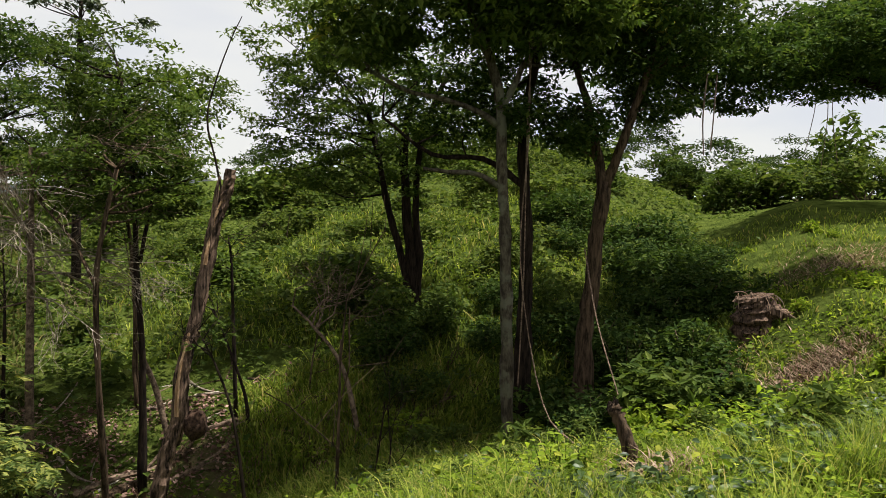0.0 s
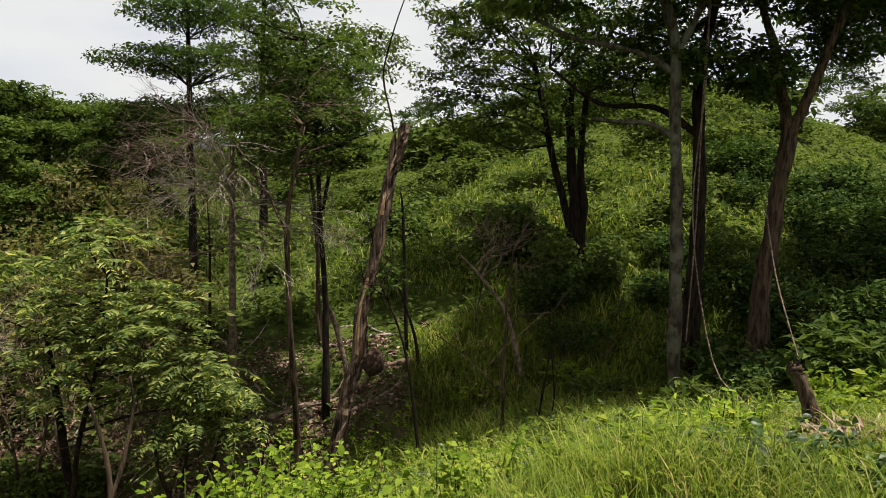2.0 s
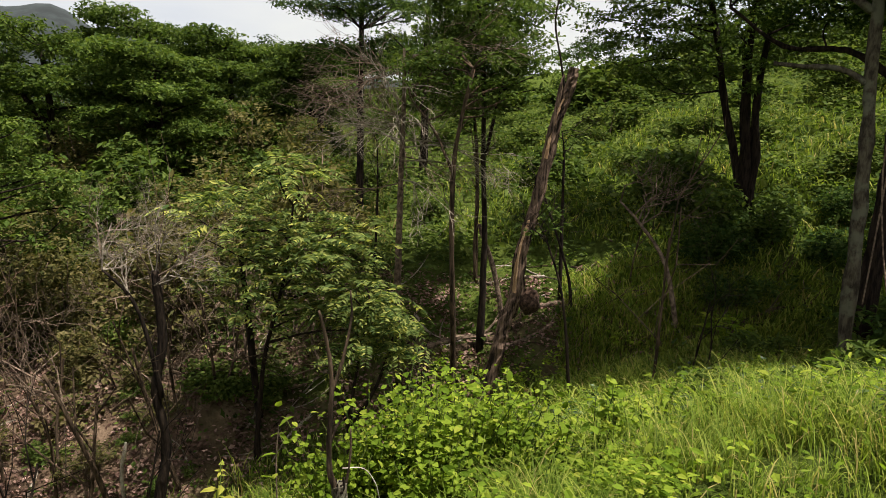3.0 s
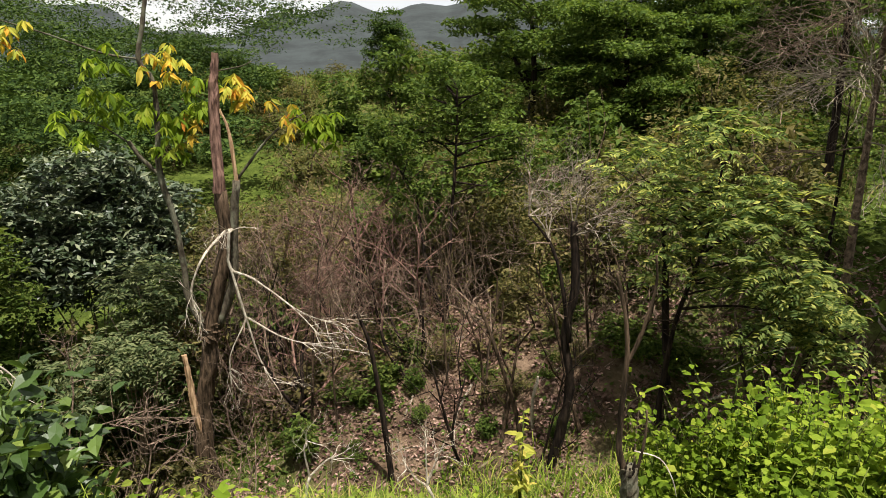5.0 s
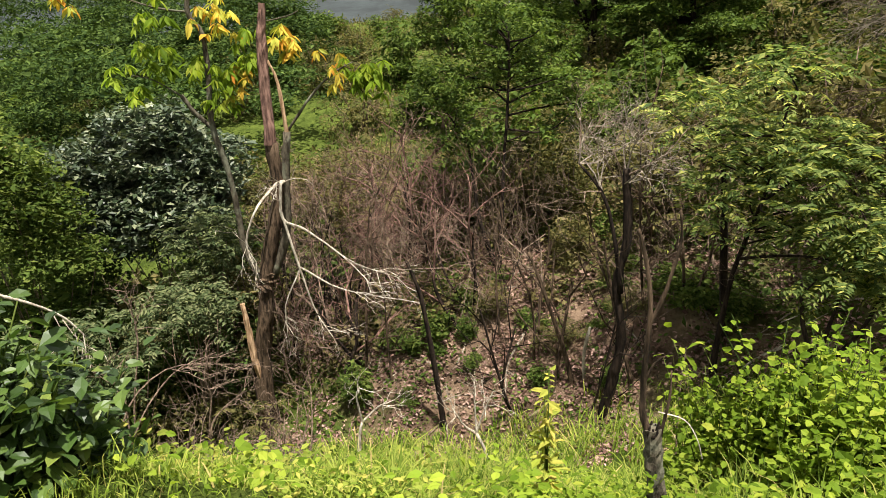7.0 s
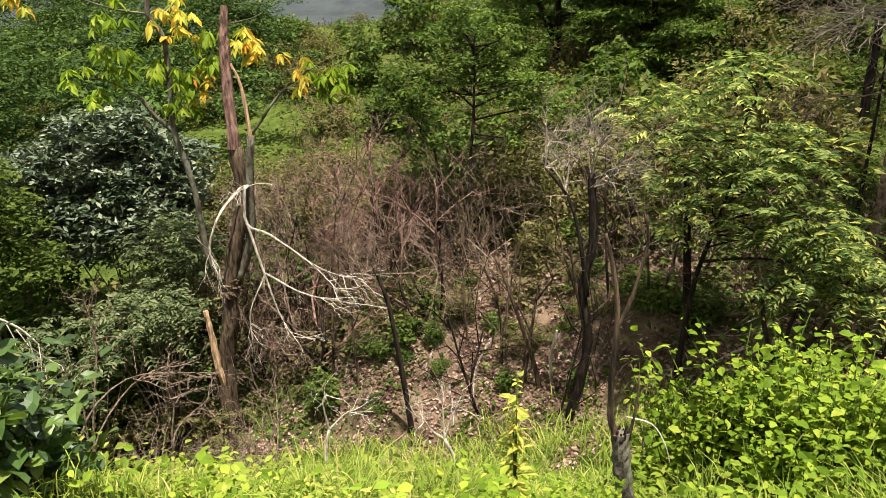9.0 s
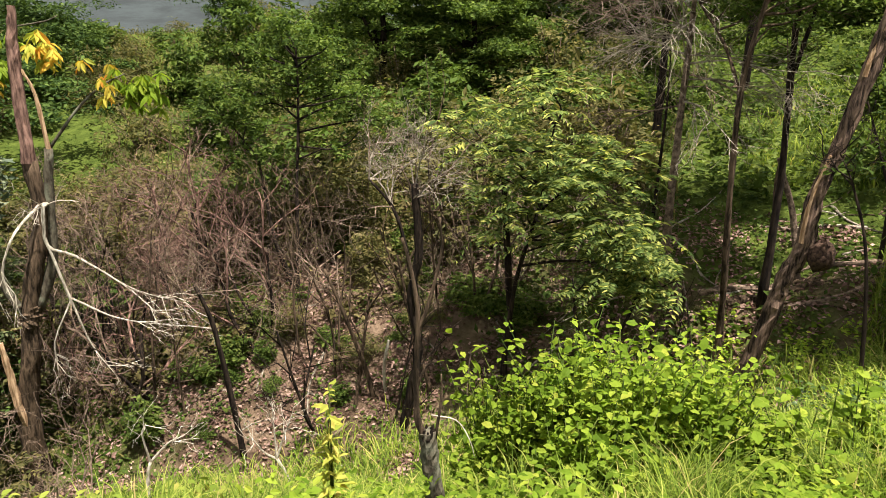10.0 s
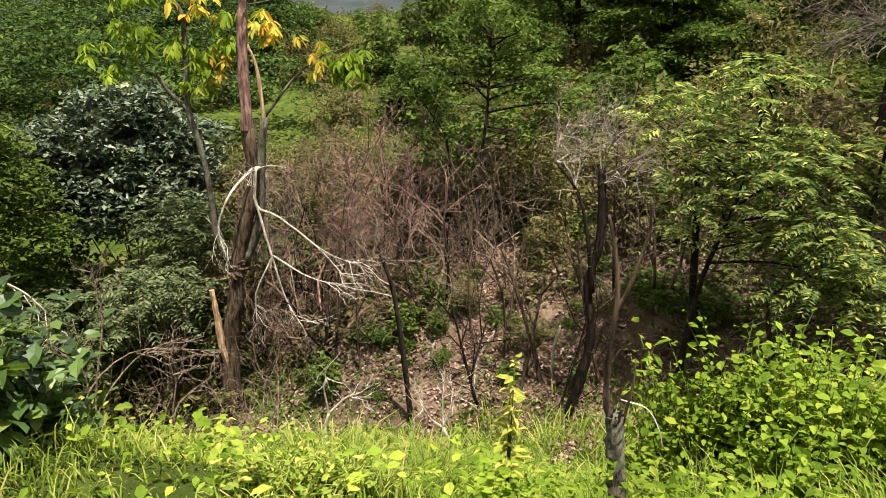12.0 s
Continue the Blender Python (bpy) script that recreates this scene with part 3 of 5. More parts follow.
tree("spreading_tree", "large tree with dark canopy hanging over the bank", "dark", "dark",
     [[(8.8, 12.0, 1.0), (8.7, 12.0, 2.6), (8.3, 12.1, 4.0), (7.6, 12.2, 5.0)], [(8.5, 12.0, 3.4), (7.0, 12.1, 4.0), (5.4, 12.1, 4.3), (3.6, 12.0, 4.1)]],
     [(4.0, 11.8, 4.1, 1.8, 1.5, 0.8), (6.7, 12.2, 4.5, 1.9, 1.7, 0.95)], 760, 28, 0.32, 0.14, ((0.2, 0.1), (0.08, 0.02)), 30)
tree("slender_tree", "slender dark-stemmed tree with thin leafy crown", "dark", "mid",
     [[(-3.57, 8.48, -0.3), (-3.64, 8.45, 0.83), (-3.66, 8.44, 1.71), (-3.74, 8.4, 2.51), (-3.8, 8.38, 3.04)], [(-3.6, 8.45, 0.9), (-3.45, 8.4, 1.6), (-3.3, 8.4, 2.3)]],
     [(-4.0, 8.5, 2.6, 1.05, 1.0, 1.2), (-3.1, 8.5, 2.1, 0.5, 0.6, 0.6)], 320, 24, 0.26, 0.10, ((0.038, 0.02), (0.025, 0.012)), 30)
tree("slender_tree", "thin crooked brown tree with few leaves in the gully", "brown", "mid",
     [[(-3.62, 7.7, -1.9), (-3.6, 7.5, -0.6), (-3.59, 7.37, 0.62), (-3.54, 7.4, 1.28), (-3.4, 7.42, 1.95)], [(-3.58, 7.38, 0.7), (-3.9, 7.5, 1.2), (-4.3, 7.6, 1.6)]],
     [(-3.8, 7.9, 1.9, 0.9, 0.8, 0.6)], 120, 20, 0.2, 0.09, ((0.04, 0.022), (0.022, 0.01)), 24)
tree("slender_tree", "slender tree with leafy crown above the gully", "brown", "mid",
     [[(-4.25, 9.9, -1.2), (-4.3, 9.9, 0.6), (-4.4, 9.8, 1.8), (-4.4, 9.8, 2.8)]],
     [(-4.4, 9.7, 2.5, 1.0, 1.0, 0.7), (-3.7, 10.2, 3.1, 0.7, 0.7, 0.5), (-5.1, 9.6, 1.7, 0.6, 0.6, 0.35)], 260, 22, 0.26, 0.11, (0.038, 0.018), 24)
tree("umbrella_tree", "tree with flat dark green tiers of foliage", "dark", "dark",
     [[(-7.7, 12, -0.5), (-7.7, 12, 2), (-7.7, 12, 4.6)]],
     [(-7.7, 12, 3.3, 1.7, 1.4, 0.3), (-7.6, 12, 4.2, 1.2, 1.1, 0.4), (-7.8, 12, 2.4, 1.2, 1.1, 0.35)], 420, 26, 0.3, 0.11, (0.09, 0.03), 24)
tree("tall_tree", "tall tree with sparse dark tufted crown against the sky", "dark", "gloss",
     [[(-7.9, 15.3, -0.3), (-7.9, 15.3, 3), (-7.8, 15.3, 6)]],
     [(-7.9, 15.3, 6.0, 1.0, 0.8, 0.9), (-6.2, 15.3, 5.3, 0.45, 0.5, 0.45), (-9.3, 15.3, 6.0, 0.9, 0.5, 0.25), (-7.5, 15.3, 4.4, 0.9, 0.9, 0.9)], 78, 26, 0.27, 0.16, (0.12, 0.03), 24)
for x, y, z in ((-1.45, 8.5, 3.75), (-1.15, 8.4, 3.95), (2.35, 8.9, 4.25), (2.6, 9.0, 4.1)):
    g = Geo()
    leaves(g, clump_points([(x, y, z)], 34, 0.26), 0.17, 0.5, 0.42)
    part("young_leaves", g, LEAF["straw"], bpy.data.objects["grey_tree"], "pale yellowish young leaves")
tree("frond_tree", "small tree with feathery light green compound leaves", "dark", "frond",
     [[(-5.68, 6.28, -2.65), (-5.6, 6.35, -1.6), (-5.4, 6.5, -0.6), (-5.3, 6.55, 0.3)]],
     [(-5.4, 6.5, -0.45, 1.15, 1.0, 0.75), (-6.1, 6.2, 0.25, 0.6, 0.6, 0.4), (-4.5, 6.9, -1.0, 0.75, 0.6, 0.4), (-5.3, 6.5, 0.6, 0.45, 0.45, 0.3), (-4.8, 6.8, -0.1, 0.7, 0.6, 0.35), (-4.9, 5.9, 0.75, 0.35, 0.35, 0.2)], 640, 22, 0.24, 0.10, (0.042, 0.012), 18, frond=0.35)
tree("frond_tree", "low many-stemmed tree with feathery green leaves", "dark", "frond",
     [[(-4.3, 6.25, -2.2), (-4.25, 6.3, -1.6), (-4.15, 6.4, -0.8)], [(-4.3, 6.25, -2.2), (-4.4, 6.1, -1.7), (-4.5, 6.1, -1.2)], [(-4.28, 6.28, -2.2), (-4.05, 6.45, -1.7), (-3.9, 6.55, -1.1)]],
     [(-4.15, 6.4, -0.85, 0.5, 0.45, 0.4), (-3.8, 6.6, -1.15, 0.35, 0.35, 0.25), (-4.35, 6.3, -1.3, 0.35, 0.35, 0.22)], 240, 22, 0.24, 0.10, (0.03, 0.012), 16, frond=0.3)
M = tree("stump_tree", "lopped tree with split brown trunk and few yellowing leaves", "brown", "yellow",
     [[(-9.48, 1.51, -4.14), (-9.47, 1.55, -3.25), (-9.44, 1.71, -2.5), (-9.43, 1.77, -2.05), (-9.39, 1.92, -1.46), (-9.36, 2.08, -0.85), (-9.36, 2.05, -0.18)],
      [(-9.46, 1.70, -2.1), (-9.57, 1.54, -1.68), (-9.58, 1.52, -1.12), (-9.59, 1.46, -0.44), (-9.6, 1.36, 0.08), (-9.59, 1.41, 0.78), (-9.59, 1.41, 1.25), (-9.61, 1.28, 1.51), (-9.6, 1.36, 1.89), (-9.59, 1.44, 2.26)],
      [(-9.6, 1.37, 0.05), (-9.63, 1.18, 0.27), (-9.65, 1.04, 0.51)],
      [(-9.42, 1.85, -2.1), (-9.35, 2.1, -1.48), (-9.33, 2.19, -0.64), (-9.31, 2.27, -0.05)],
      [(-9.41, 2.3, -0.06), (-9.31, 2.65, 0.39), (-9.21, 2.94, 0.66), (-9.1, 3.2, 0.8)],
      [(-9.61, 1.31, 1.51), (-9.66, 0.89, 1.59), (-9.7, 0.33, 1.81), (-9.71, -0.14, 1.97)],
      [(-9.65, 1.04, 0.5), (-9.68, 0.75, 0.72), (-9.7, 0.5, 0.8)],
      [(-9.45, 2.15, 1.35), (-9.36, 2.47, 1.41), (-9.32, 2.6, 1.47)]],
     r=((0.135, 0.085), (0.048, 0.026), (0.033, 0.028), (0.065, 0.05), (0.02, 0.008), (0.014, 0.006), (0.012, 0.005), (0.012, 0.005)))
for ob in M.children:
    if ob.name.startswith("limb"):
        ob.data.materials[0] = BARK["grey"]
for pts, r0, r1, bk, nm, lb in (
    ([(-9.36, 2.05, -0.2), (-9.36, 2.07, 0.68), (-9.35, 2.11, 1.22), (-9.34, 2.15, 1.58)], 0.085, 0.045, "red", "trunk", "reddish brown stripped upper trunk"),
    ([(-9.31, 2.27, -0.07), (-9.32, 2.23, 0.6), (-9.34, 2.14, 0.88)], 0.03, 0.014, "wood", "splinter", "pale orange split wood"),
    ([(-9.46, 1.53, -3.85), (-9.39, 1.43, -3.3), (-9.39, 1.40, -2.74), (-9.40, 1.37, -2.4)], 0.06, 0.035, "wood", "cut_limb", "cut limb of bare orange wood"),
    ([(-9.05, 2.06, -0.68), (-9.06, 2.04, -1.16), (-8.99, 2.31, -1.34), (-8.85, 2.77, -1.78), (-8.73, 3.1, -2.22)], 0.022, 0.006, "pale", "dead_branch", "bleached bare branch"),
    ([(-9.06, 2.04, -1.16), (-9.02, 2.19, -1.96), (-8.99, 2.32, -2.55), (-8.94, 2.47, -2.91)], 0.018, 0.005, "pale", "dead_branch", "bleached bare branch"),
    ([(-9.02, 2.19, -1.88), (-9.08, 1.93, -2.41), (-9.09, 1.91, -2.83)], 0.012, 0.004, "pale", "dead_branch", "bleached bare branch"),
    ([(-9.3, 2.1, -0.68), (-9.13, 1.73, -0.97), (-9.17, 1.54, -1.4), (-9.16, 1.55, -1.67)], 0.02, 0.01, "pale", "dead_branch", "bleached bare branch"),
    ([(-9.02, 2.19, -1.88), (-8.86, 2.74, -2.27), (-8.46, 3.72, -2.52)], 0.013, 0.004, "pale", "dead_branch", "bleached bare branch"),
    ([(-8.93, 2.51, -1.52), (-8.8, 2.91, -1.88), (-8.58, 3.46, -2.13)], 0.011, 0.004, "pale", "dead_branch", "bleached bare branch"),
    ([(-9.33, 2.15, -0.72), (-9.05, 2.06, -0.68)], 0.03, 0.022, "pale", "dead_branch", "bleached bare branch")):
    g = Geo()
    tube(g, pts, r0, r1, 7, 0.15)
    if nm == "dead_branch":
        for k in range(5):
            a = np.array(pts[-1]) + (np.array(pts[-2]) - np.array(pts[-1])) * rng.random() * 0.9
            twiggery(g, a, np.array(pts[-1]) - np.array(pts[-2]) + rng.normal(size=3) * 0.25, 0.32, 0.006, 2, 2, 0.4, -0.25)
    part(nm, g, BARK[bk], M, lb)
g = Geo()
tube(g, [(-9.44, 1.73, -2.25), (-9.43, 1.77, -2.12), (-9.43, 1.78, -2.0)], 0.125, 0.12, 10, 0.2)
part("burl", g, BARK["brown"], M)
for nm, lf, tufts in (("yellow_leaves", "yellow", [(-9.71, -0.07, 1.76), (-9.58, 1.49, 1.41), (-9.55, 1.62, 1.4), (-9.52, 1.82, 0.65), (-9.38, 2.38, 1.21), (-9.36, 2.47, 1.03), (-9.19, 3.02, 0.76)]),
                      ("green_leaves", "lime", [(-9.67, 0.81, 1.43), (-9.68, 0.73, 1.14), (-9.66, 0.89, 0.94), (-9.7, 0.48, 0.7), (-9.62, 1.23, 0.89), (-9.56, 1.61, 0.8), (-9.57, 1.57, 0.49), (-9.48, 1.98, 1.15), (-9.5, 1.95, 0.9), (-9.1, 3.25, 0.72), (-9.05, 3.4, 0.66), (-9.01, 3.48, 0.6), (-9.05, 3.3, 0.55)])):
    g = Geo()
    for q in tufts:
        for hub in np.array(q) + rng.normal(size=(7, 3)) * 0.12:
            a = np.arange(7) * 0.9 + rng.random() * 6
            ax = np.stack([np.cos(a), np.sin(a), -1.1 + 0.35 * rng.normal(size=7)], -1)
            leaves(g, hub + rng.normal(size=(7, 3)) * 0.012, 0.16, wide=0.36, fine=True, axis=ax, vary=0.2)
    tagged(part(nm, g, LEAF[lf], M, "drooping " + nm.split("_")[0] + " leaf tufts"), kind="stuff")
slim = tree("slim_green_tree", "slim tree with dark stem and green crown", "dark", "mid",
     [[(-8.01, 4.76, -4.5), (-8.02, 4.9, -3.0), (-8.03, 5.0, -1.8), (-8.1, 5.1, -0.7), (-8.15, 5.22, 0.4), (-8.17, 5.25, 1.2)], [(-8.03, 4.95, -2.3), (-8.2, 4.75, -1.5), (-8.45, 4.7, -0.3)]],
     [(-8.3, 5.2, 1.1, 0.6, 0.7, 0.6), (-8.5, 4.5, 0.5, 0.55, 0.6, 0.4), (-7.9, 5.8, 0.55, 0.5, 0.6, 0.35), (-8.4, 4.6, -0.2, 0.5, 0.5, 0.22), (-7.8, 5.7, -0.1, 0.45, 0.5, 0.2), (-7.5, 6.2, 0.25, 0.4, 0.4, 0.22)], 300, 16, 0.22, 0.12, (0.045, 0.015), 30)
slim.matrix_world = Matrix.Translation((-9.7, 5.2, -4.2)) @ Matrix.Diagonal((1.1, 1.1, 1.1, 1.0))
M.location = M.location + Vector((-0.06, -0.15, -0.03))
tree("broken_tree", "crooked dark broken trunk with a fan of bare grey twigs", "dark", "brown",
     [[(-6.38, 4.96, -4.3), (-6.33, 5.02, -3.46), (-6.22, 5.14, -2.51), (-6.28, 5.08, -1.85), (-6.21, 5.15, -1.22), (-6.24, 5.12, -0.42)],
      [(-6.2, 5.1, -1.9), (-6.31, 5.03, -1.16), (-6.41, 4.92, -0.69), (-6.57, 4.72, -0.37)]],
     [], r=((0.06, 0.05), (0.03, 0.012)))
BT = bpy.data.objects["broken_tree"]
for a in ((-6.24, 5.12, -0.5), (-6.57, 4.72, -0.37), (-6.41, 4.92, -0.69), (-6.26, 5.1, -0.6)):
    for k in range(4):
        g = Geo()
        twiggery(g, np.array(a), (rng.normal() * 0.8, rng.normal() * 0.8 + 0.1, 0.8), 0.48, 0.011, 4, 3, 0.5, 0.08)
        part("twig_fan", g, BARK["ash" if k else "twig"], BT, "fan of bare grey twigs")
BT.location = BT.location + Vector((0.05, 0.12, 0.06))
x, y = -27.6, 12.2
z = G(x, y)
tree("far_tree", "round dark lone tree on the hill", "dark", "dark", [[(x, y, z), (x + 0.1, y + 0.1, z + 0.9), (x + 0.1, y + 0.1, z + 2.4)]],
     [(x, y, z + 2.0, 1.0, 1.0, 1.0), (x, y, z + 3.0, 0.8, 0.8, 0.7)], 200, 30, 0.4, 0.16, (0.14, 0.06), 10)
for x, y, s in ((-14.9, 13.5, 1.9), (-17.3, 12.2, 2.3), (-12.4, 17.2, 1.7), (-19.0, 16.8, 2.3), (-16.0, 17.5, 2.0)):
    z = G(x, y)
    tiers = [(x + s * 0.75 * math.cos(k * 2.4) * (1 - k / 14), y + s * 0.6 * math.sin(k * 2.4), z + s * (0.75 + 0.1 * k), s * 0.55, s * 0.5, s * 0.13) for k in range(11)]
    tree("hill_tree", "dark green tree with layered crown on the far slope", "dark", "mid", [[(x, y, z), (x + 0.2, y, z + s * 0.9), (x, y, z + s * 1.6)], [(x, y, z + s * 0.7), (x - s * 0.5, y, z + s * 1.2)]],
         tiers, 620, 18, 0.36, 0.2, (0.14, 0.05), 20, group="trees on the far slope")
tree("plateau_tree", "broad tree at the edge of the grass plateau", "dark", "dark",
     [[(13.0, 17.2, 2.2), (12.9, 17.2, 4.0), (12.4, 17.2, 6.0)], [(12.9, 17.2, 3.8), (10.6, 17.1, 4.8), (8.6, 17.0, 5.2)]],
     [(11.2, 17.2, 6.2, 2.8, 2.2, 1.3), (8.8, 17.0, 5.8, 1.6, 1.4, 0.8)], 620, 26, 0.4, 0.17, ((0.2, 0.1), (0.09, 0.03)), 24)

# ---- shrubs, built once and set out ----
rng = np.random.default_rng(23)
B1 = [(0, 0, 0.35, 0.5, 0.5, 0.35), (0.3, 0.15, 0.25, 0.35, 0.3, 0.25), (-0.3, -0.2, 0.3, 0.35, 0.35, 0.3)]
B2 = [(0, 0, 0.55, 0.45, 0.45, 0.55), (0.25, -0.2, 0.3, 0.35, 0.35, 0.3)]
B3 = [(0, 0, 0.22, 0.6, 0.6, 0.25), (0.5, 0.2, 0.2, 0.4, 0.4, 0.2), (-0.35, 0.35, 0.3, 0.35, 0.35, 0.3)]
herb_a = proto_shrub("low_shrub", "low bright green leafy shrub on the slope", "herb", B1, 140, 9, 0.095, 0.12, group="low shrubs")
herb_b = proto_shrub("low_shrub", "low bright green leafy shrub on the slope", "herb", B3, 140, 9, 0.105, 0.13, group="low shrubs")
mid_a = proto_shrub("green_bush", "mid green rounded bush with small leaves", "mid", B2, 150, 9, 0.10, 0.12, group="green bushes")
mid_b = proto_shrub("green_bush", "mid green rounded bush with small leaves", "mid", B1, 150, 9, 0.11, 0.13, group="green bushes")
dark_a = proto_shrub("dark_bush", "dark leafy bush on the shaded bank", "dark", B1, 210, 11, 0.07, 0.13, group="dark bushes")
dark_b = proto_shrub("dark_bush", "dark leafy bush on the shaded bank", "dark", B3, 210, 11, 0.075, 0.13, group="dark bushes")
olive_a = proto_shrub("olive_bush", "yellowish olive bush with fine dry leaves", "olive", B2, 210, 9, 0.065, 0.13, 16, group="olive bushes")
olive_b = proto_shrub("olive_bush", "yellowish olive bush with fine feathery leaves", "olive", B1, 105, 9, 0.06, 0.13, 16, group="olive bushes", frond=0.25)
bare_a = proto_bare("bare_shrub", "leafless brown twiggy shrub", "twig", 5, 0.6, 0.010, 3, 0.9, "bare shrubs", lift=0.05, spread=0.7)
bare_b = proto_bare("bare_shrub", "leafless reddish twiggy shrub", "red", 6, 0.55, 0.009, 4, 1.1, "bare shrubs", lift=0.02, spread=0.75)
bare_c = proto_bare("bare_shrub", "leafless brown twiggy shrub", "twig", 3, 0.8, 0.016, 3, 0.35, "bare shrubs")
sap_a = proto_bare("thin_sapling", "thin crooked bare sapling", "brown", 1, 1.3, 0.016, 2, 0.12, "thin saplings", category="sapling", split=3, spread=0.4)
sap_b = proto_bare("thin_sapling", "thin crooked bare sapling", "dark", 2, 1.1, 0.014, 2, 0.2, "thin saplings", category="sapling", split=3, spread=0.4)


put_copies([herb_a, herb_b, herb_b, mid_b], zone(72, (-13, 36), (12.2, 27), (0.6, 1.5)))
put_copies([herb_a, mid_a, herb_b, mid_b], zone(34, (-6, 30), (22, 29), (1.2, 2.3)))
put_copies([mid_a, olive_a, mid_b, olive_b, herb_a], zone(60, (36, 98), (12.0, 26), (0.9, 2.0)))
put_copies([mid_a, mid_b, olive_a], zone(30, (34, 56), (17, 30), (0.9, 1.9)))
put_copies([dark_a, dark_b], zone(44, (-21.5, -9), (8.6, 16.5), (0.7, 1.5)))
put_copies([dark_b, dark_a, mid_a], zone(16, (-10, 8), (9.8, 13.5), (0.5, 1.0)))
put_copies([herb_a, mid_a, mid_b], zone(30, (-40, -10), (24, 36), (1.2, 2.6)))
put_copies([bare_b, bare_a, bare_b, bare_c], zone(30, (61, 80), (9.8, 13.5), (1.1, 1.9)))
put_copies([bare_a, bare_c], zone(9, (28, 50), (9.0, 11.5), (0.9, 1.5)))
put_copies([bare_c, bare_a, bare_b], zone(6, (64, 78), (8.8, 10.8), (0.4, 0.8)))
put_copies([herb_a, herb_b, mid_a], zone(26, (40, 76), (8.2, 11.5), (0.15, 0.4)))
put_copies([bare_a, bare_c], zone(9, (78, 100), (7.0, 9.2), (0.7, 1.2)))
sap_c = proto_bare("young_tree", "crooked brown young tree with bare forked limbs", "brown", 2, 1.9, 0.028, 3, 0.22, "young trees", category="tree", split=2, spread=0.45)
sap_d = proto_bare("young_tree", "leaning dark brown young tree with bare limbs", "brown", 1, 2.1, 0.034, 3, 0.3, "young trees", category="tree", split=2, spread=0.45)
put_copies([sap_c, sap_d], zone(5, (44, 60), (8.4, 10.6), (0.7, 1.0)))
put_copies([sap_a, sap_b], zone(14, (42, 80), (8.2, 11.2), (0.9, 1.7)))
put_copies([sap_a, sap_b], zone(4, (4, 30), (7.6, 10), (0.8, 1.5)))
put_copies([olive_b, olive_a, olive_b, mid_b], zone(20, (80, 102), (9.8, 12.0), (1.1, 1.9)))
put_copies([olive_a, herb_a, mid_a, olive_b], zone(60, (52, 84), (22, 40), (0.8, 2.2)))
clump_a = proto_shrub("weed_clump", "clump of bright broad-leaved weeds in the grass", "lime", [(0, 0, 0.3, 0.4, 0.4, 0.3), (0.25, 0.2, 0.2, 0.3, 0.3, 0.2)], 90, 7, 0.12, 0.12, 10, group="weed clumps", category="weed")
clump_b = proto_shrub("weed_clump", "clump of green leafy weeds in the grass", "herb", [(0, 0, 0.35, 0.35, 0.35, 0.35)], 90, 7, 0.13, 0.12, 10, group="weed clumps", category="weed", wide=0.35)
put_copies([clump_a, clump_b, clump_b], zone(40, (-40, 4), (5.5, 10.0), (0.35, 0.8)))
put_copies([clump_a], zone(40, (-42, -14), (9.0, 17.5), (0.2, 0.45), lambda x, y: x > 0.4 * y and straw(x, y) < 0.2))
bare_t = proto_bare("bare_tree", "small leafless tree with a wide tangle of reddish twigs", "red", 1, 1.3, 0.030, 5, 0.25, "bare trees", 0.0, "dead tree", 3, 0.75, "dark")
bare_u = proto_bare("bare_tree", "small leafless tree with a wide tangle of brown twigs", "twig", 2, 1.2, 0.024, 5, 0.4, "bare trees", 0.0, "dead tree", 3, 0.75, "dark")
put_copies([bare_t, bare_u], zone(16, (62, 79), (9.8, 12.6), (1.0, 1.6)))
put_copies([olive_a, olive_a, olive_b, bare_b], zone(34, (54, 80), (11.5, 17), (0.8, 1.6)))
put_copies([olive_a, olive_b, bare_a, olive_a], zone(22, (34, 48), (10.3, 13.5), (1.1, 2.0)))
put_copies([herb_a, mid_a, olive_a, herb_b], zone(36, (42, 62), (13.2, 17.5), (1.0, 1.8)))
put_copies([olive_a, mid_b, olive_b], zone(12, (74, 83), (11.5, 16), (1.0, 1.7)))
put_copies([herb_b, olive_b, herb_a, olive_a], zone(46, (40, 76), (9.3, 13.0), (0.35, 0.75)))
for p, m in later:
    p.matrix_basis = m
shrub("glossy_bush", "large spreading bush with dark glossy grey-green leaves", "gloss", (-12.2, 0.2), (1.8, 1.7, 1.5), 900, 26, 0.125, 0.2, 8, wide=0.42, droop=-0.1,
      balls=[(-12.3, 0.3, -0.75, 0.9, 1.1, 0.85), (-12.2, -0.6, -1.05, 0.8, 0.7, 0.7), (-12.2, 1.15, -1.0, 0.8, 0.75, 0.7), (-12.0, 0.2, -1.6, 1.0, 1.4, 0.7), (-12.3, 0.5, -0.2, 0.6, 0.6, 0.4), (-12.1, 1.6, -0.7, 0.4, 0.35, 0.25), (-11.9, -1.0, -0.6, 0.4, 0.3, 0.3)])
shrub("green_bush", "tall fresh green bush beside the glossy bush", "herb", (-10.9, -1.5), (0.9, 0.8, 1.2), 520, 20, 0.085, 0.18, 8,
      balls=[(-10.9, -1.5, -0.5, 0.7, 0.65, 0.5), (-10.8, -1.3, -1.1, 0.8, 0.8, 0.45), (-10.9, -1.9, 0.1, 0.6, 0.6, 0.4), (-10.7, -1.1, -1.7, 0.7, 0.7, 0.35)])
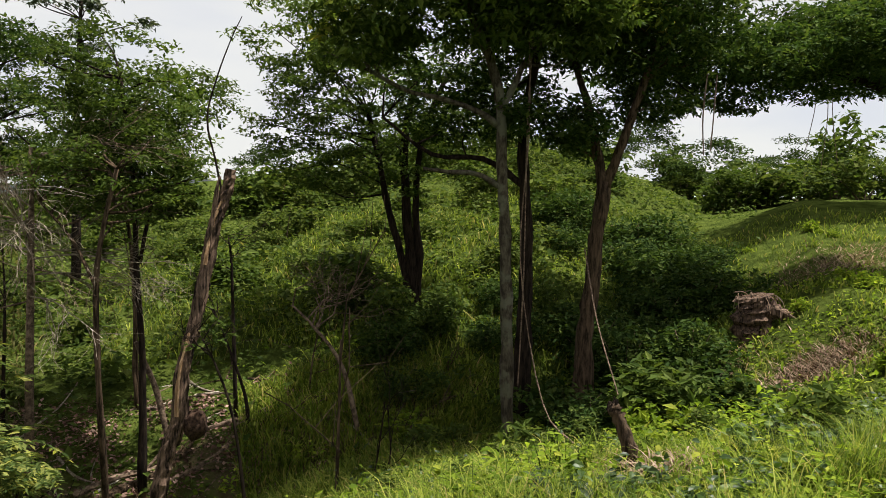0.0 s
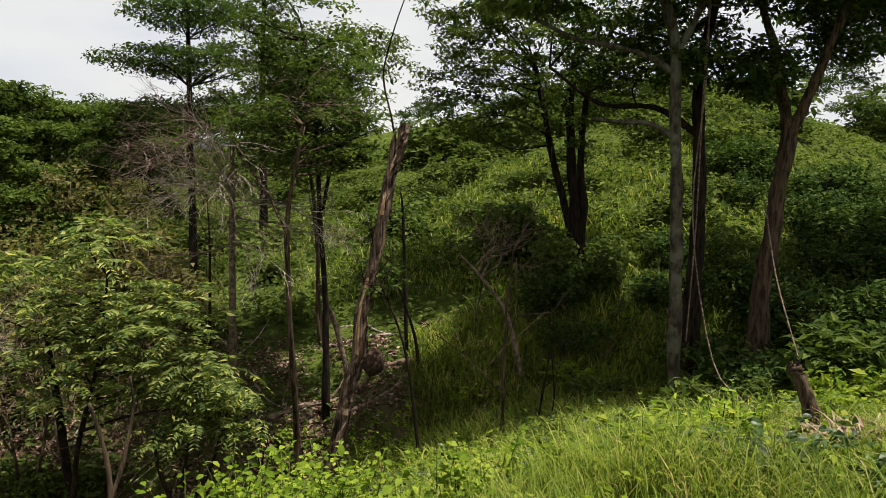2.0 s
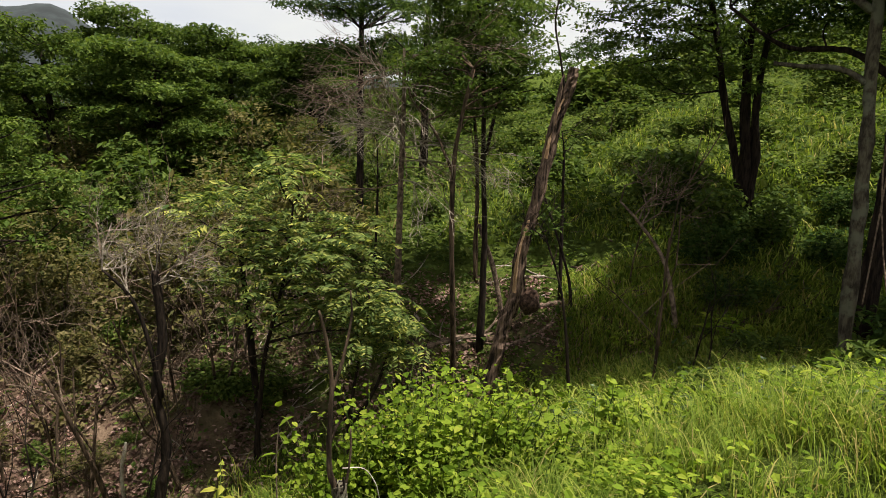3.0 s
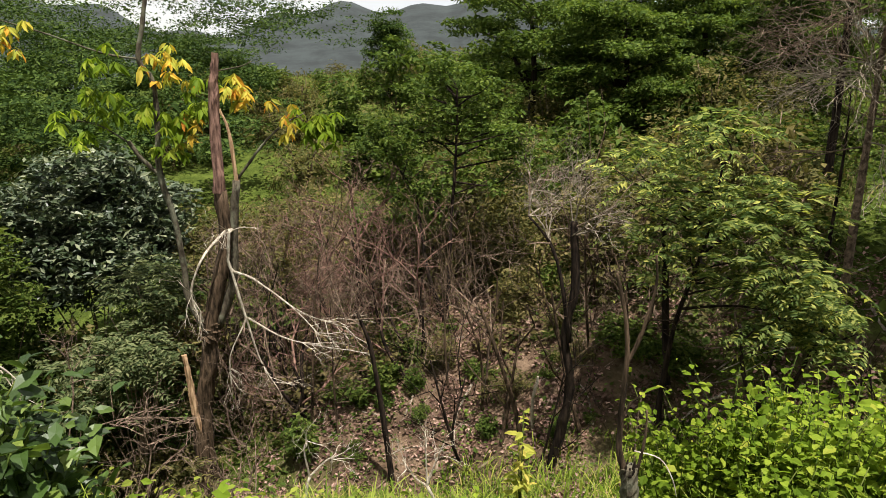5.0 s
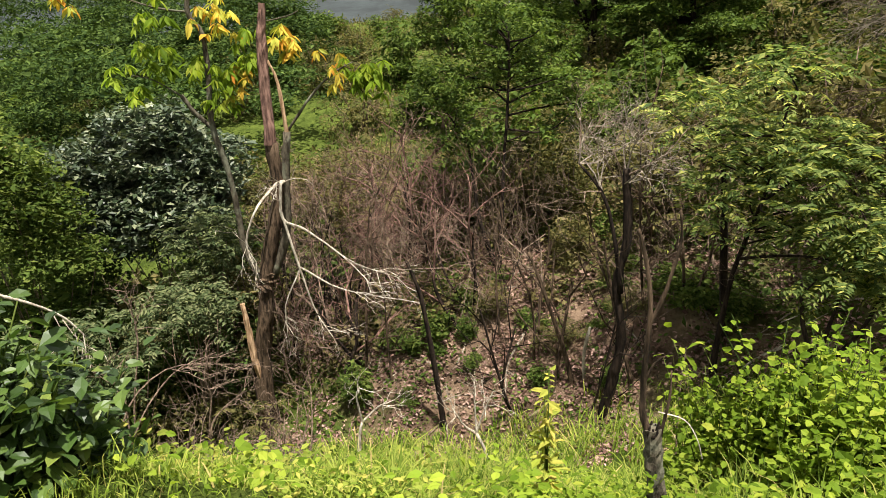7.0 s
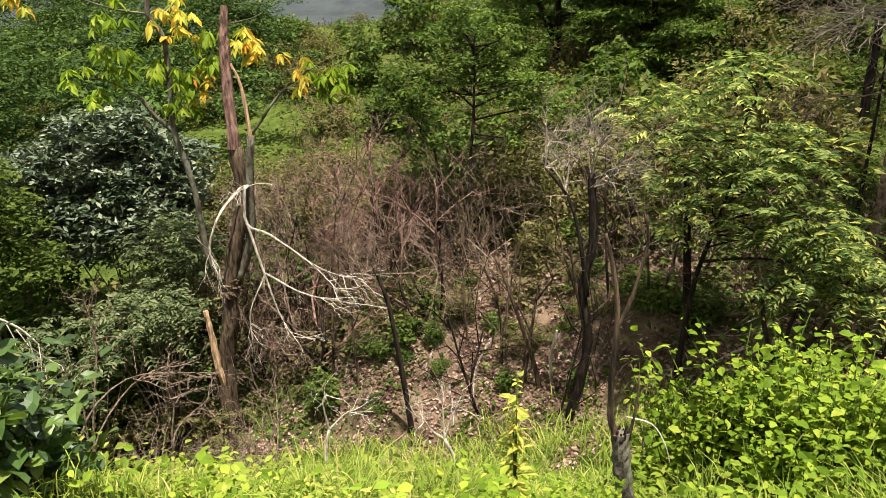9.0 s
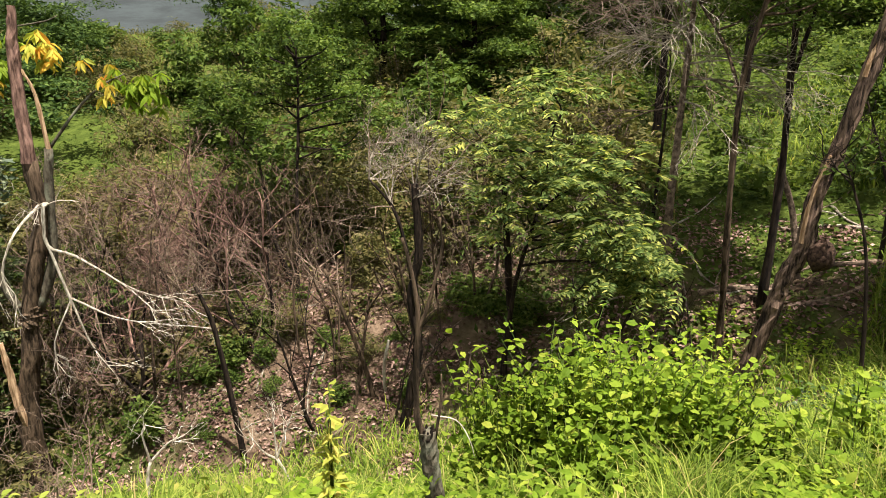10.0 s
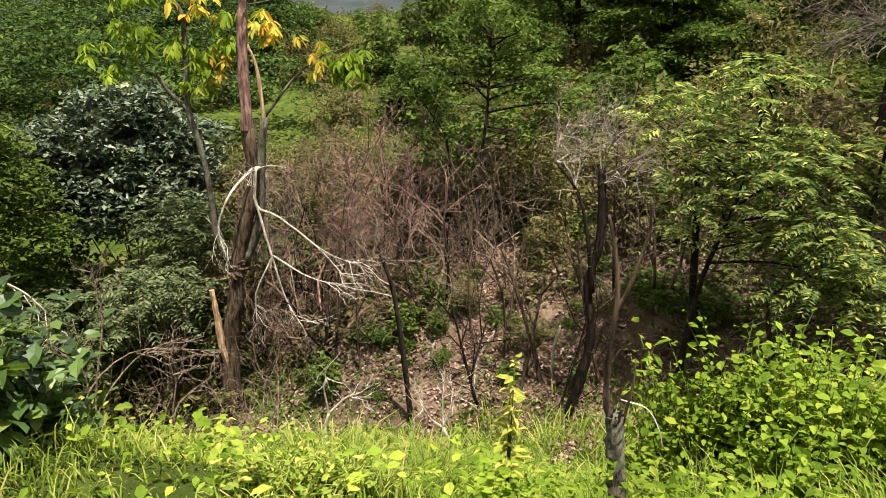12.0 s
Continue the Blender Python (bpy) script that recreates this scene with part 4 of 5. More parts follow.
shrub("vine_mound", "shrub smothered by dark creeper leaves", "mid", (-11.6, -1.6), (1.5, 1.5, 1.4), 700, 20, 0.10, 0.22, 8)
shrub("green_bush", "leafy bush with fresh pinnate leaves", "mid", (2.5, 8.1), (0.55, 0.5, 0.5), 160, 12, 0.13, 0.16, 8, wide=0.4)
shrub("green_bush", "small fresh green shrub at the foot of a stump", "herb", (-8.9, 2.6), (0.25, 0.25, 0.35), 90, 10, 0.07, 0.1, 5)


def woods(name, label, places, leaf, size=0.13, tiers=13):
    """Far canopy: crowns of many flat sprays, one over another."""
    g = Geo()
    for x, y, s in places:
        z = G(x, y)
        u, a = np.sqrt(rng.random(tiers)), rng.random(tiers) * 6.28
        c = np.stack([x + s * u * np.cos(a), y + s * u * np.sin(a), z + s * (0.55 + 0.75 * (1 - u * u) + 0.15 * rng.random(tiers))], -1)
        leaves(g, clump_points(c, 105, s * 0.34, 0.26), size * (0.7 + 0.15 * s), 0.1, 0.5)
    return tagged(part(name, g, LEAF[leaf]), label, "woods", kind="stuff")


woods("far_woods", "dense green woods on the hillside across the gully", zone(85, (77, 112), (17, 36), (1.5, 2.8)) + zone(40, (72, 112), (34, 50), (2.8, 4.2)), "far")
woods("far_woods", "line of trees behind the grassy slope", zone(60, (26, 52), (26, 44), (1.2, 2.2)), "far")
woods("far_woods", "line of trees beyond the green slope", zone(46, (-42, 20), (30, 46), (1.0, 2.2)), "far")


# ---- ground cover ----
rng = np.random.default_rng(31)
def blades(geo, x, y, h, lean=0.5, w=0.0045):
    n = len(x)
    base = np.stack([x, y, height(x, y) - 0.02], -1)
    a = rng.random(n) * 2 * np.pi
    d = np.stack([np.cos(a), np.sin(a), np.zeros(n)], -1) * (lean * (0.3 + rng.random(n)))[:, None]
    s = np.stack([-np.sin(a), np.cos(a), np.zeros(n)], -1) * (w * (0.5 + rng.random(n)))[:, None]
    hh = (h * (0.35 + 0.9 * rng.random(n)))[:, None]
    up = np.array([0, 0, 1.0])
    m1 = base + up * hh * 0.5 + d * hh * 0.25
    m2 = base + up * hh * 0.85 + d * hh * 0.75
    tip = base + up * hh * 0.9 + d * hh * 1.25
    v = np.stack([base - s, base + s, m1 - s * 0.9, m1 + s * 0.9, m2 - s * 0.6, m2 + s * 0.6, tip], 1)
    geo.many(v, ((0, 1, 3, 2), (2, 3, 5, 4), (4, 5, 6)))


def scatter(n, az, d, power=1.0):
    a = np.radians(rng.uniform(*az, n))
    r = d[0] + (d[1] - d[0]) * rng.random(n) ** power
    return -np.sin(a) * r, np.cos(a) * r


g = Geo()
x, y = scatter(150000, (-40, 112), (1.3, 6.0), 0.8)
tuft = soft_noise(x, y, 2.6, 1.0) + 0.6 * soft_noise(x, y, 6.0, 3.0)
keep = (rng.random(len(x)) < 0.45 + 0.5 * tuft) & (np.hypot(x - 0.1, y - 0.5) > 1.3)
x, y, tuft = x[keep], y[keep], tuft[keep]
blades(g, x, y, ((0.20 + 0.03 * np.hypot(x, y).clip(0, 4) - 0.05 * (np.degrees(np.arctan2(-x, y)) > 66) + 0.11 * tuft) * (1 - 0.4 * np.exp(-((np.degrees(np.arctan2(-x, y)) - 47) / 9) ** 2))).clip(0.1, 0.5) * (1 - 0.65 * np.exp(-((x - 1.25) ** 2 + (y - 4.6) ** 2) / 0.5)) * ((np.hypot(x - 0.1, y - 0.5) - 0.9) / 2.2).clip(0.3, 1) * (1 - 0.35 * (-x > 3.0 * y)), 0.7, 0.0028)
grass = part("grass", g, LEAF["grass"])
tagged(grass, "tall bright green grass on the near bank", "grass", kind="stuff")
g = Geo()
x, y = scatter(78000, (-42, 26), (5.5, 19), 1.1)
keep = (rng.random(len(x)) < 0.5 + 0.5 * soft_noise(x, y, 1.7, 4.0)) & (litter(x, y) < 0.2 + 0.3 * rng.random(len(x))) & ((x > -1.8) | (y > 11)) & (straw(x, y) < 0.3)
blades(g, x[keep], y[keep], np.where(x[keep] > 2.2, 0.13, 0.22), 0.7, 0.01)
tagged(part("grass", g, LEAF["grass"]), "shorter grass on the slopes and the plateau", "grass", kind="stuff")
g = Geo()
x, y = scatter(30000, (30, 100), (9, 42), 1.1)
keep = (litter(x, y) < 0.35 * rng.random(len(x)) + 0.1) & ((-x < 4.0 * y) | (np.hypot(x, y) < 12))
blades(g, x[keep], y[keep], 0.3 + 0 * x[keep], 0.7, 0.012)
tagged(part("grass", g, LEAF["olive"]), "rough grass on the far hillside", "grass", kind="stuff")


def carpet(name, label, leaf, n, az, d, size, rise, power=1.0, wide=0.6, fine=False, cond=None, scale=1.5):
    """Low leafy weeds over the ground."""
    x, y = scatter(n, az, d, power)
    keep = rng.random(n) < 0.5 + 0.75 * soft_noise(x, y, scale, 5.0)
    if cond is not None:
        keep &= cond(x, y)
    x, y = x[keep], y[keep]
    g = Geo()
    leaves(g, np.stack([x, y, height(x, y) + rise * rng.random(len(x)) ** 1.5], -1), size, 0.1, wide, fine)
    return tagged(part(name, g, LEAF[leaf]), label, "weeds", kind="stuff")


carpet("weeds", "broad-leaved bright weeds among the grass", "lime", 15000, (-42, 118), (1.5, 5.5), 0.042, 0.2, 0.8, fine=True, scale=2.2)
carpet("weeds", "low green weeds on the near bank", "lime", 34000, (-42, 16), (4.5, 15), 0.06, 0.16, cond=lambda x, y: (litter(x, y) < 0.25) & (straw(x, y) < 0.35))
carpet("undergrowth", "bright green weeds covering the far slope", "herb", 60000, (-20, 40), (9.5, 28), 0.12, 0.35, 1.0, cond=lambda x, y: (litter(x, y) < 0.25) & (np.hypot(x, y) > 11.2))
carpet("undergrowth", "tangled olive undergrowth on the far hillside", "olive", 60000, (36, 104), (9.5, 42), 0.10, 0.4, 1.0, cond=lambda x, y: (litter(x, y) < 0.5) & ((-x < 4.0 * y) | (np.hypot(x, y) < 12)))
carpet("undergrowth", "green creepers on the hillside", "mid", 36000, (-24, 104), (8.5, 24), 0.10, 0.3, 1.0, cond=lambda x, y: litter(x, y) < 0.6, scale=0.9)
carpet("weeds", "low weeds with pale yellow-green leaves", "straw", 5000, (58, 106), (2.6, 4.2), 0.042, 0.36, 0.9, fine=True, scale=3.0)
carpet("undergrowth", "dry olive scrub leaves on the gully side", "dry", 30000, (50, 84), (10, 17), 0.09, 0.5, 1.0)
carpet("weeds", "scattered small green weeds on the leaf litter", "mid", 26000, (0, 86), (7, 12.5), 0.06, 0.12, 1.0, scale=1.6)
g = Geo()
x, y = scatter(40000, (-2, 106), (4.4, 8.4), 1.0)
keep = rng.random(len(x)) < 0.55 + 0.6 * soft_noise(x, y, 1.9, 6.0)
blades(g, x[keep], y[keep], 0.26 + 0 * x[keep], 0.7, 0.007)
tagged(part("grass", g, LEAF["grass"]), "long grass on the bank above the gully", "grass", kind="stuff")
carpet("leaf_litter", "brown dead leaves on the gully side", "brown", 130000, (2, 88), (6.5, 13), 0.055, 0.05, 1.0, cond=lambda x, y: litter(x, y) > 0.15, scale=3.0)
g = Geo()
for cx, cy, s, n in ((4.75, 8.8, 0.36, 1500), (3.8, 10.1, 0.3, 1200), (7.2, 12.8, 0.8, 1500), (1.4, 4.7, 0.2, 500)):
    x, y = cx + rng.normal(size=n) * s, cy + rng.normal(size=n) * s * 0.7
    blades(g, x, y, 0.10 + 0 * x, 2.2, 0.007)
tagged(part("dry_grass", g, LEAF["hay"]), "patches of flattened dry straw in the grass", "dry grass", kind="stuff")
for q, r, n in (((-9.7, -0.45), 0.85, 150), ((-9.75, 0.5), 0.75, 260), ((-9.9, -1.4), 0.9, 140), ((-10.5, 1.0), 0.7, 220)):
    x, y = q
    shrub("feathery_bush", "arching bush with grey-green feathery leaves over a dark hollow", "feather", q, (r, r, r), n, stems=16, frond=0.34, group="feathery bushes",
          balls=[(x, y, G(x, y) + 2.3, r, r, 0.5)] + ([(x, y - 0.4, G(x, y) + 1.6, r * 1.1, r, 0.35)] if y < 0 else []))
# added dark foliage: stands in for the deep shade of the hollow
shrub("hollow_shade_bush", "dark leaves added in place of the shade in the hollow beside the lopped tree", "dark", (-10.3, 0.9), (0.8, 0.8, 0.8), 420, 12, 0.08, 0.14, 8,
      balls=[(-10.3, 0.9, G(-10.3, 0.9) + 0.9, 0.75, 0.8, 0.9), (-10.4, -0.3, G(-10.4, -0.3) + 0.8, 0.8, 0.9, 0.8)])
g = Geo()
x, y = scatter(27000, (-4, 16), (6.4, 10.5), 1.0)
keep = rng.random(len(x)) < 0.75 + 0.5 * soft_noise(x, y, 1.3, 8.0)
blades(g, x[keep], y[keep], 0.24 + 0.07 * soft_noise(x[keep], y[keep], 2.0, 3.0), 0.8, 0.007)
tagged(part("grass", g, LEAF["grass"]), "dark green grass on the shaded gully side", "grass", kind="stuff")


# ---- fallen wood, stumps and small plants ----
def log(name, label, pts, r0, r1, bark, category="log", group="fallen branches", forks=0, drop=True):
    p = np.array(pts, float)
    if drop:
        p[:, 2] = [G(x, y) + r0 * 0.6 for x, y in p[:, :2]]
    root = thing(name, p[0], label, category, group)
    g = Geo()
    tube(g, p, r0, r1, 7, 0.18)
    main = part("stem", g, BARK[bark], root)
    for k in range(forks):
        g = Geo()
        s = p[0] + (p[-1] - p[0]) * (0.4 + 0.5 * rng.random())
        twiggery(g, s, (p[-1] - p[0]) + np.r_[rng.normal(size=2) * 0.4, 0.3], 0.45, r1 * 0.8, 1, 2, 0.4)
        part("side_branch", g, BARK[bark], main)
    return root


log("fallen_log", "mossy fallen log lying down the slope", [(-1.23, 8.4, 0), (-0.55, 8.6, 0), (-0.1, 8.9, 0)], 0.045, 0.03, "brown", forks=1)
log("fallen_log", "thin fallen branch on the gully side", [(-0.9, 9.2, 0), (-0.3, 9.5, 0), (0.3, 9.9, 0)], 0.035, 0.02, "twig", forks=1)
log("fallen_log", "pale fallen log in the gully", [(-4.3, 8.3, 0), (-3.93, 8.55, 0), (-3.5, 8.8, 0)], 0.045, 0.03, "twig", forks=1)
log("fallen_log", "dead branch lying in the gully", [(-3.3, 9.4, 0), (-2.7, 9.6, 0), (-2.2, 9.7, 0)], 0.03, 0.02, "twig")
for x0, y0, x1, y1, r in ((-1.15, 9.0, 0.15, 10.4, 0.04), (-0.9, 9.0, 0.5, 10.0, 0.055), (-1.5, 9.3, -0.6, 10.3, 0.03), (-3.9, 8.3, -3.2, 9.1, 0.05), (-3.4, 8.5, -2.6, 9.3, 0.03), (-2.6, 9.4, -1.6, 9.6, 0.03)):
    log("fallen_log", "weathered brown log lying down the gully side", [(x0, y0, 0), ((x0 + x1) / 2 + 0.06, (y0 + y1) / 2, 0), (x1, y1, 0)], r, r * 0.55, "brown" if r > 0.035 else "twig", forks=2)
for k in range(170):
    q = pol(rng.uniform(2, 84), rng.uniform(8.4, 11.5)) if k < 145 else pol(rng.uniform(48, 84), rng.uniform(6.8, 8.5))
    a, ln = rng.random() * 6.28, rng.uniform(0.3, 1.2)
    log("fallen_branch", "dry stick lying on the leaf litter", [(q[0], q[1], 0), (q[0] + math.cos(a) * ln * 0.5, q[1] + math.sin(a) * ln * 0.5, 0), (q[0] + math.cos(a + 0.2) * ln, q[1] + math.sin(a + 0.2) * ln, 0)],
        rng.uniform(0.008, 0.024), 0.006, ("pale" if k > 110 else "brown", "twig", "ash")[k % 3], "branch", "dry sticks")
for stem, forks in (
    ([(-6.22, 3.5, -4.1), (-6.26, 3.47, -3.62), (-6.32, 3.37, -3.3)], [[(-6.32, 3.37, -3.3), (-6.38, 3.25, -3.2), (-6.43, 3.12, -2.95)], [(-6.32, 3.37, -3.3), (-6.33, 3.37, -3.03), (-6.34, 3.37, -2.66)], [(-6.32, 3.37, -3.3), (-6.28, 3.45, -3.03), (-6.23, 3.55, -2.76)]]),
    ([(-7.24, 2.15, -4.1), (-7.22, 2.19, -3.55), (-7.21, 2.24, -3.35)], [[(-7.21, 2.24, -3.35), (-7.14, 2.43, -3.15), (-7.1, 2.55, -3.1)], [(-7.21, 2.24, -3.35), (-7.22, 2.2, -2.98), (-7.2, 2.25, -2.85)]])):
    root = thing("dead_branch", stem[0], "bleached forked branch standing out of the grass", "branch", "bleached branches")
    g = Geo()
    tube(g, stem, 0.024, 0.017, 8, 0.1)
    main = part("stem", g, BARK["pale"], root, smooth=True)
    for pts in forks:
        g = Geo()
        tube(g, pts, 0.014, 0.006, 6, 0.1)
        for k in range(5):
            q = np.array(pts[-1]) + (np.array(pts[-2]) - np.array(pts[-1])) * rng.random()
            twiggery(g, q, np.array(pts[-1]) - np.array(pts[-2]) + rng.normal(size=3) * 0.2, 0.25, 0.005, 2, 2, 0.5, 0.05)
        part("fork", g, BARK["pale"], main)
for stem, lines in (
    ((-8.05, -0.45, -4.25), [[(-8.09, -0.4, -3.3), (-8.09, -0.37, -2.68), (-8.08, -0.53, -2.4)], [(-8.09, -0.35, -3.3), (-8.13, 0.18, -2.62), (-8.14, 0.73, -2.45)], [(-8.08, -0.45, -3.1), (-8.13, 0.13, -2.53), (-8.13, 0.97, -2.67)], [(-8.1, -0.3, -3.0), (-8.12, -0.1, -2.09), (-8.12, -0.1, -1.59)]]),
    ((-7.74, 0.45, -4.2), [[(-7.74, 0.49, -3.3), (-7.74, 0.58, -2.83), (-7.74, 0.56, -2.7)], [(-7.74, 0.5, -3.3), (-7.74, 0.7, -3.0), (-7.73, 0.96, -2.85)]])):
    root = thing("dead_shrub", stem, "leafless pale twigs standing over the grass", "dead shrub", "pale dead shrubs")
    for pts in lines:
        g = Geo()
        tube(g, [stem, *pts], 0.014, 0.005, 6, 0.1)
        for k in range(9):
            q = np.array(pts[1]) + (np.array(pts[-1]) - np.array(pts[1])) * rng.random()
            twiggery(g, q, np.array(pts[-1]) - np.array(pts[-2]) + rng.normal(size=3) * 0.3, 0.3, 0.005, 2, 2, 0.5, 0.05)
        part("branch", g, BARK["twig"], root)
arch = thing("arching_branch", (-5.7, -1.2, G(-5.7, -1.2)), "bleached bare branch arching over the slope", "branch")
g = Geo()
tube(g, [(-5.7, -1.2, G(-5.7, -1.2) - 0.05), (-5.72, -1.1, -1.2), (-5.75, -0.91, -0.4), (-5.78, -0.79, -0.46), (-5.82, -0.6, -0.59), (-5.85, -0.43, -0.75), (-5.86, -0.31, -0.95)], 0.018, 0.007, 7, 0.1)
main = part("stem", g, BARK["pale"], arch, smooth=True)
for k in range(4):
    g = Geo()
    twiggery(g, np.array([-5.84, -0.5 + 0.06 * k, -0.68 - 0.08 * k]), (0.1, 0.2 * rng.normal(), -1.0), 0.3, 0.005, 1, 2, 0.4, -0.2)
    part("twig", g, BARK["pale"], main)
log("pale_snag", "pale broken dead stem standing in the gully", [(-6.88, 5.29, -4.0), (-6.92, 5.24, -3.1), (-6.88, 5.3, -2.62)], 0.03, 0.018, "pale", "snag", "snags", 0, False)

for name, label, bark, pts, r0, r1 in (
    ("crooked_sapling", "crooked dark sapling in the gully", "dark", [(-7.77, 3.56, -4.5), (-7.83, 3.43, -2.93), (-7.87, 3.33, -2.12), (-7.94, 3.19, -1.65)], 0.045, 0.02),
    ("crooked_sapling", "crooked brown sapling in the gully", "brown", [(-6.94, 5.21, -4.2), (-7.05, 5.08, -3.2), (-7.23, 4.84, -2.23), (-7.36, 4.66, -1.61)], 0.04, 0.018),
    ("black_sapling", "straight blackish stem under feathery foliage", "dark", [(-5.98, 6.75, -3.2), (-6.09, 6.66, -1.47), (-6.15, 6.6, -0.5)], 0.055, 0.035),
    ("slender_sapling", "thin dark stem on the gully side", "dark", [(-2.54, 9.43, -1.6), (-2.6, 9.41, -0.9), (-2.89, 9.3, 0.0), (-3.1, 9.2, 0.6)], 0.03, 0.015),
    ("slender_sapling", "thin stem on the gully side", "brown", [(-4.18, 9.81, -1.3), (-4.24, 9.78, -0.6), (-4.2, 9.75, 0.2), (-4.36, 9.72, 1.2)], 0.032, 0.016),
    ("slender_sapling", "thin blackish stem on the gully side", "dark", [(-5.82, 9.39, -1.6), (-5.79, 9.41, 0.12), (-5.81, 9.4, 1.0)], 0.03, 0.015),
    ("slender_sapling", "thin dark stem beside the dead trunk", "dark", [(-1.96, 7.34, -1.9), (-2.13, 7.29, -0.6), (-2.32, 7.24, 0.01), (-2.46, 7.19, 0.31)], 0.022, 0.01),
    ("slender_sapling", "thin dark stem on the green slope", "dark", [(-2.77, 9.61, -0.3), (-2.85, 9.59, 0.75), (-2.9, 9.57, 1.21)], 0.03, 0.015),
    ("crooked_sapling", "bare crooked sapling with dry twigs", "twig", [(-1.03, 9.14, -1.3), (-1.26, 9.11, -0.44), (-1.62, 9.06, 0.08), (-1.91, 9.0, 0.38)], 0.035, 0.012),
    ("broken_snag", "broken pale stub beside the dead trunk", "twig", [(-3.4, 9.0, -1.5), (-3.6, 8.99, -0.8), (-3.73, 8.92, -0.39), (-3.82, 8.87, -0.12)], 0.04, 0.03),
):
    p = np.array(pts)
    p[0][2] = min(p[0][2], G(*p[0][:2]) - 0.05)
    root = thing(name, (p[0][0], p[0][1], G(*p[0][:2])), label, "sapling")
    g = Geo()
    tube(g, p, r0, r1 * (0.4 if name == "slender_sapling" else 1), 8, 0.12)
    part("trunk", g, BARK[bark], root, smooth=True)
    if name == "slender_sapling":
        g = Geo()
        for k in range(7):
            twiggery(g, p[-1] + (p[-2] - p[-1]) * (k / 6) ** 1.3, (rng.normal() * 0.8, rng.normal() * 0.8, 0.7), 0.34, 0.008, 2, 2, 0.45, 0.1)
        tagged(part("twigwork", g, BARK[bark], root), kind="stuff")
        g = Geo()
        leaves(g, clump_points(p[-1] + rng.normal(size=(9, 3)) * 0.22 + np.array([0, 0, 0.15]), 14, 0.12), 0.08, 0.3)
        part("foliage", g, LEAF["mid"], root)
    if name == "crooked_sapling":
        for k in range(5):
            g = Geo()
            twiggery(g, p[-1] + (p[-2] - p[-1]) * rng.random(), (rng.normal() * 0.7, rng.normal() * 0.7, 0.8), 0.55, 0.012, 3, 3, 0.5, 0.1)
            part("branch", g, BARK["twig"], root)

# grey tangle of drooping dead branches among the slender trees
tangle = thing("dead_tangle", (-4.6, 7.9, G(-4.6, 7.9)), "dead grey drooping branches tangled among slender trees", "dead tree")
g = Geo()
tube(g, [(-4.6, 7.9, G(-4.6, 7.9) - 0.1), (-4.55, 7.85, 0.2), (-4.5, 7.8, 1.4), (-4.52, 7.82, 2.2)], 0.05, 0.02, 8)
part("trunk", g, BARK["twig"], tangle, smooth=True)
twigs = (Geo(), Geo())
for k in range(24):
    g = Geo()
    a = rng.uniform(0, 6.28)
    s = np.array([-4.52, 7.82, rng.uniform(0.5, 2.1)])
    w = np.array([math.cos(a), math.sin(a) * 0.6, 0.15 + 0.3 * rng.normal()])
    p = tube(g, [s, s + w * 0.5, s + w * 0.98 - np.array([0, 0, 0.12])], 0.011, 0.005, 5, 0.08)
    part("branch", g, BARK["ash" if k % 2 == 0 else "twig"], tangle)
    for q in p[2:]:
        twiggery(twigs[k % 2], q, w + rng.normal(size=3) * 0.5 - np.array([0, 0, 0.2]), 0.5, 0.006, 2, 3, 0.45, -0.15, 0.12)
for k in range(2):
    tagged(part("twigwork", twigs[k], BARK[("ash", "twig")[k]], tangle), kind="stuff")

# cut stump of a sapling in the grass
x, y = -1.65, 2.0
st = thing("cut_stump", (x, y, G(x, y)), "cut sapling stump with grey bark, ragged top and thin shoots", "stump")
g = Geo()
tube(g, [(-1.64, 2.01, G(x, y) - 0.1), (-1.65, 2.01, -0.33), (-1.66, 1.99, -0.13), (-1.67, 1.98, 0.03)], 0.038, 0.031, 12, 0.09, 6)
st_trunk = part("trunk", g, BARK["grey"], st)
for k in range(9):
    a = k * 0.7
    q = np.array([-1.67 + math.cos(a) * 0.022, 1.98 + math.sin(a) * 0.022, 0.0])
    g = Geo()
    tube(g, [q, q + np.array([0.004, 0.0, 0.03 + 0.04 * rng.random()])], 0.011, 0.003, 5, 0.2)
    part("splinter", g, BARK["dark"], st_trunk)
for pts, r0 in (([(-1.67, 1.97, -0.01), (-1.69, 1.95, 0.08), (-1.7, 1.95, 0.17), (-1.69, 1.95, 0.38), (-1.69, 1.95, 0.55), (-1.71, 1.93, 0.71), (-1.72, 1.91, 0.79)], 0.014),
                ([(-1.69, 1.95, 0.44), (-1.67, 1.98, 0.53), (-1.65, 2.0, 0.64), (-1.64, 2.02, 0.76), (-1.64, 2.01, 0.86)], 0.009),
                ([(-1.65, 2.0, 0.0), (-1.64, 2.02, 0.16), (-1.64, 2.02, 0.27)], 0.007), ([(-1.7, 1.95, 0.2), (-1.675, 1.97, 0.29), (-1.65, 2.0, 0.33)], 0.006)):
    g = Geo()
    tube(g, pts, r0, r0 * 0.4, 7, 0.1)
    part("shoot", g, BARK["brown"], st_trunk, smooth=True)
g = Geo()
tube(g, [(-1.66, 1.99, 0.1), (-1.6, 2.06, 0.08), (-1.56, 2.09, 0.01), (-1.55, 2.11, -0.07)], 0.003, 0.002, 4, 0.02)
part("twig", g, BARK["pale"], st)

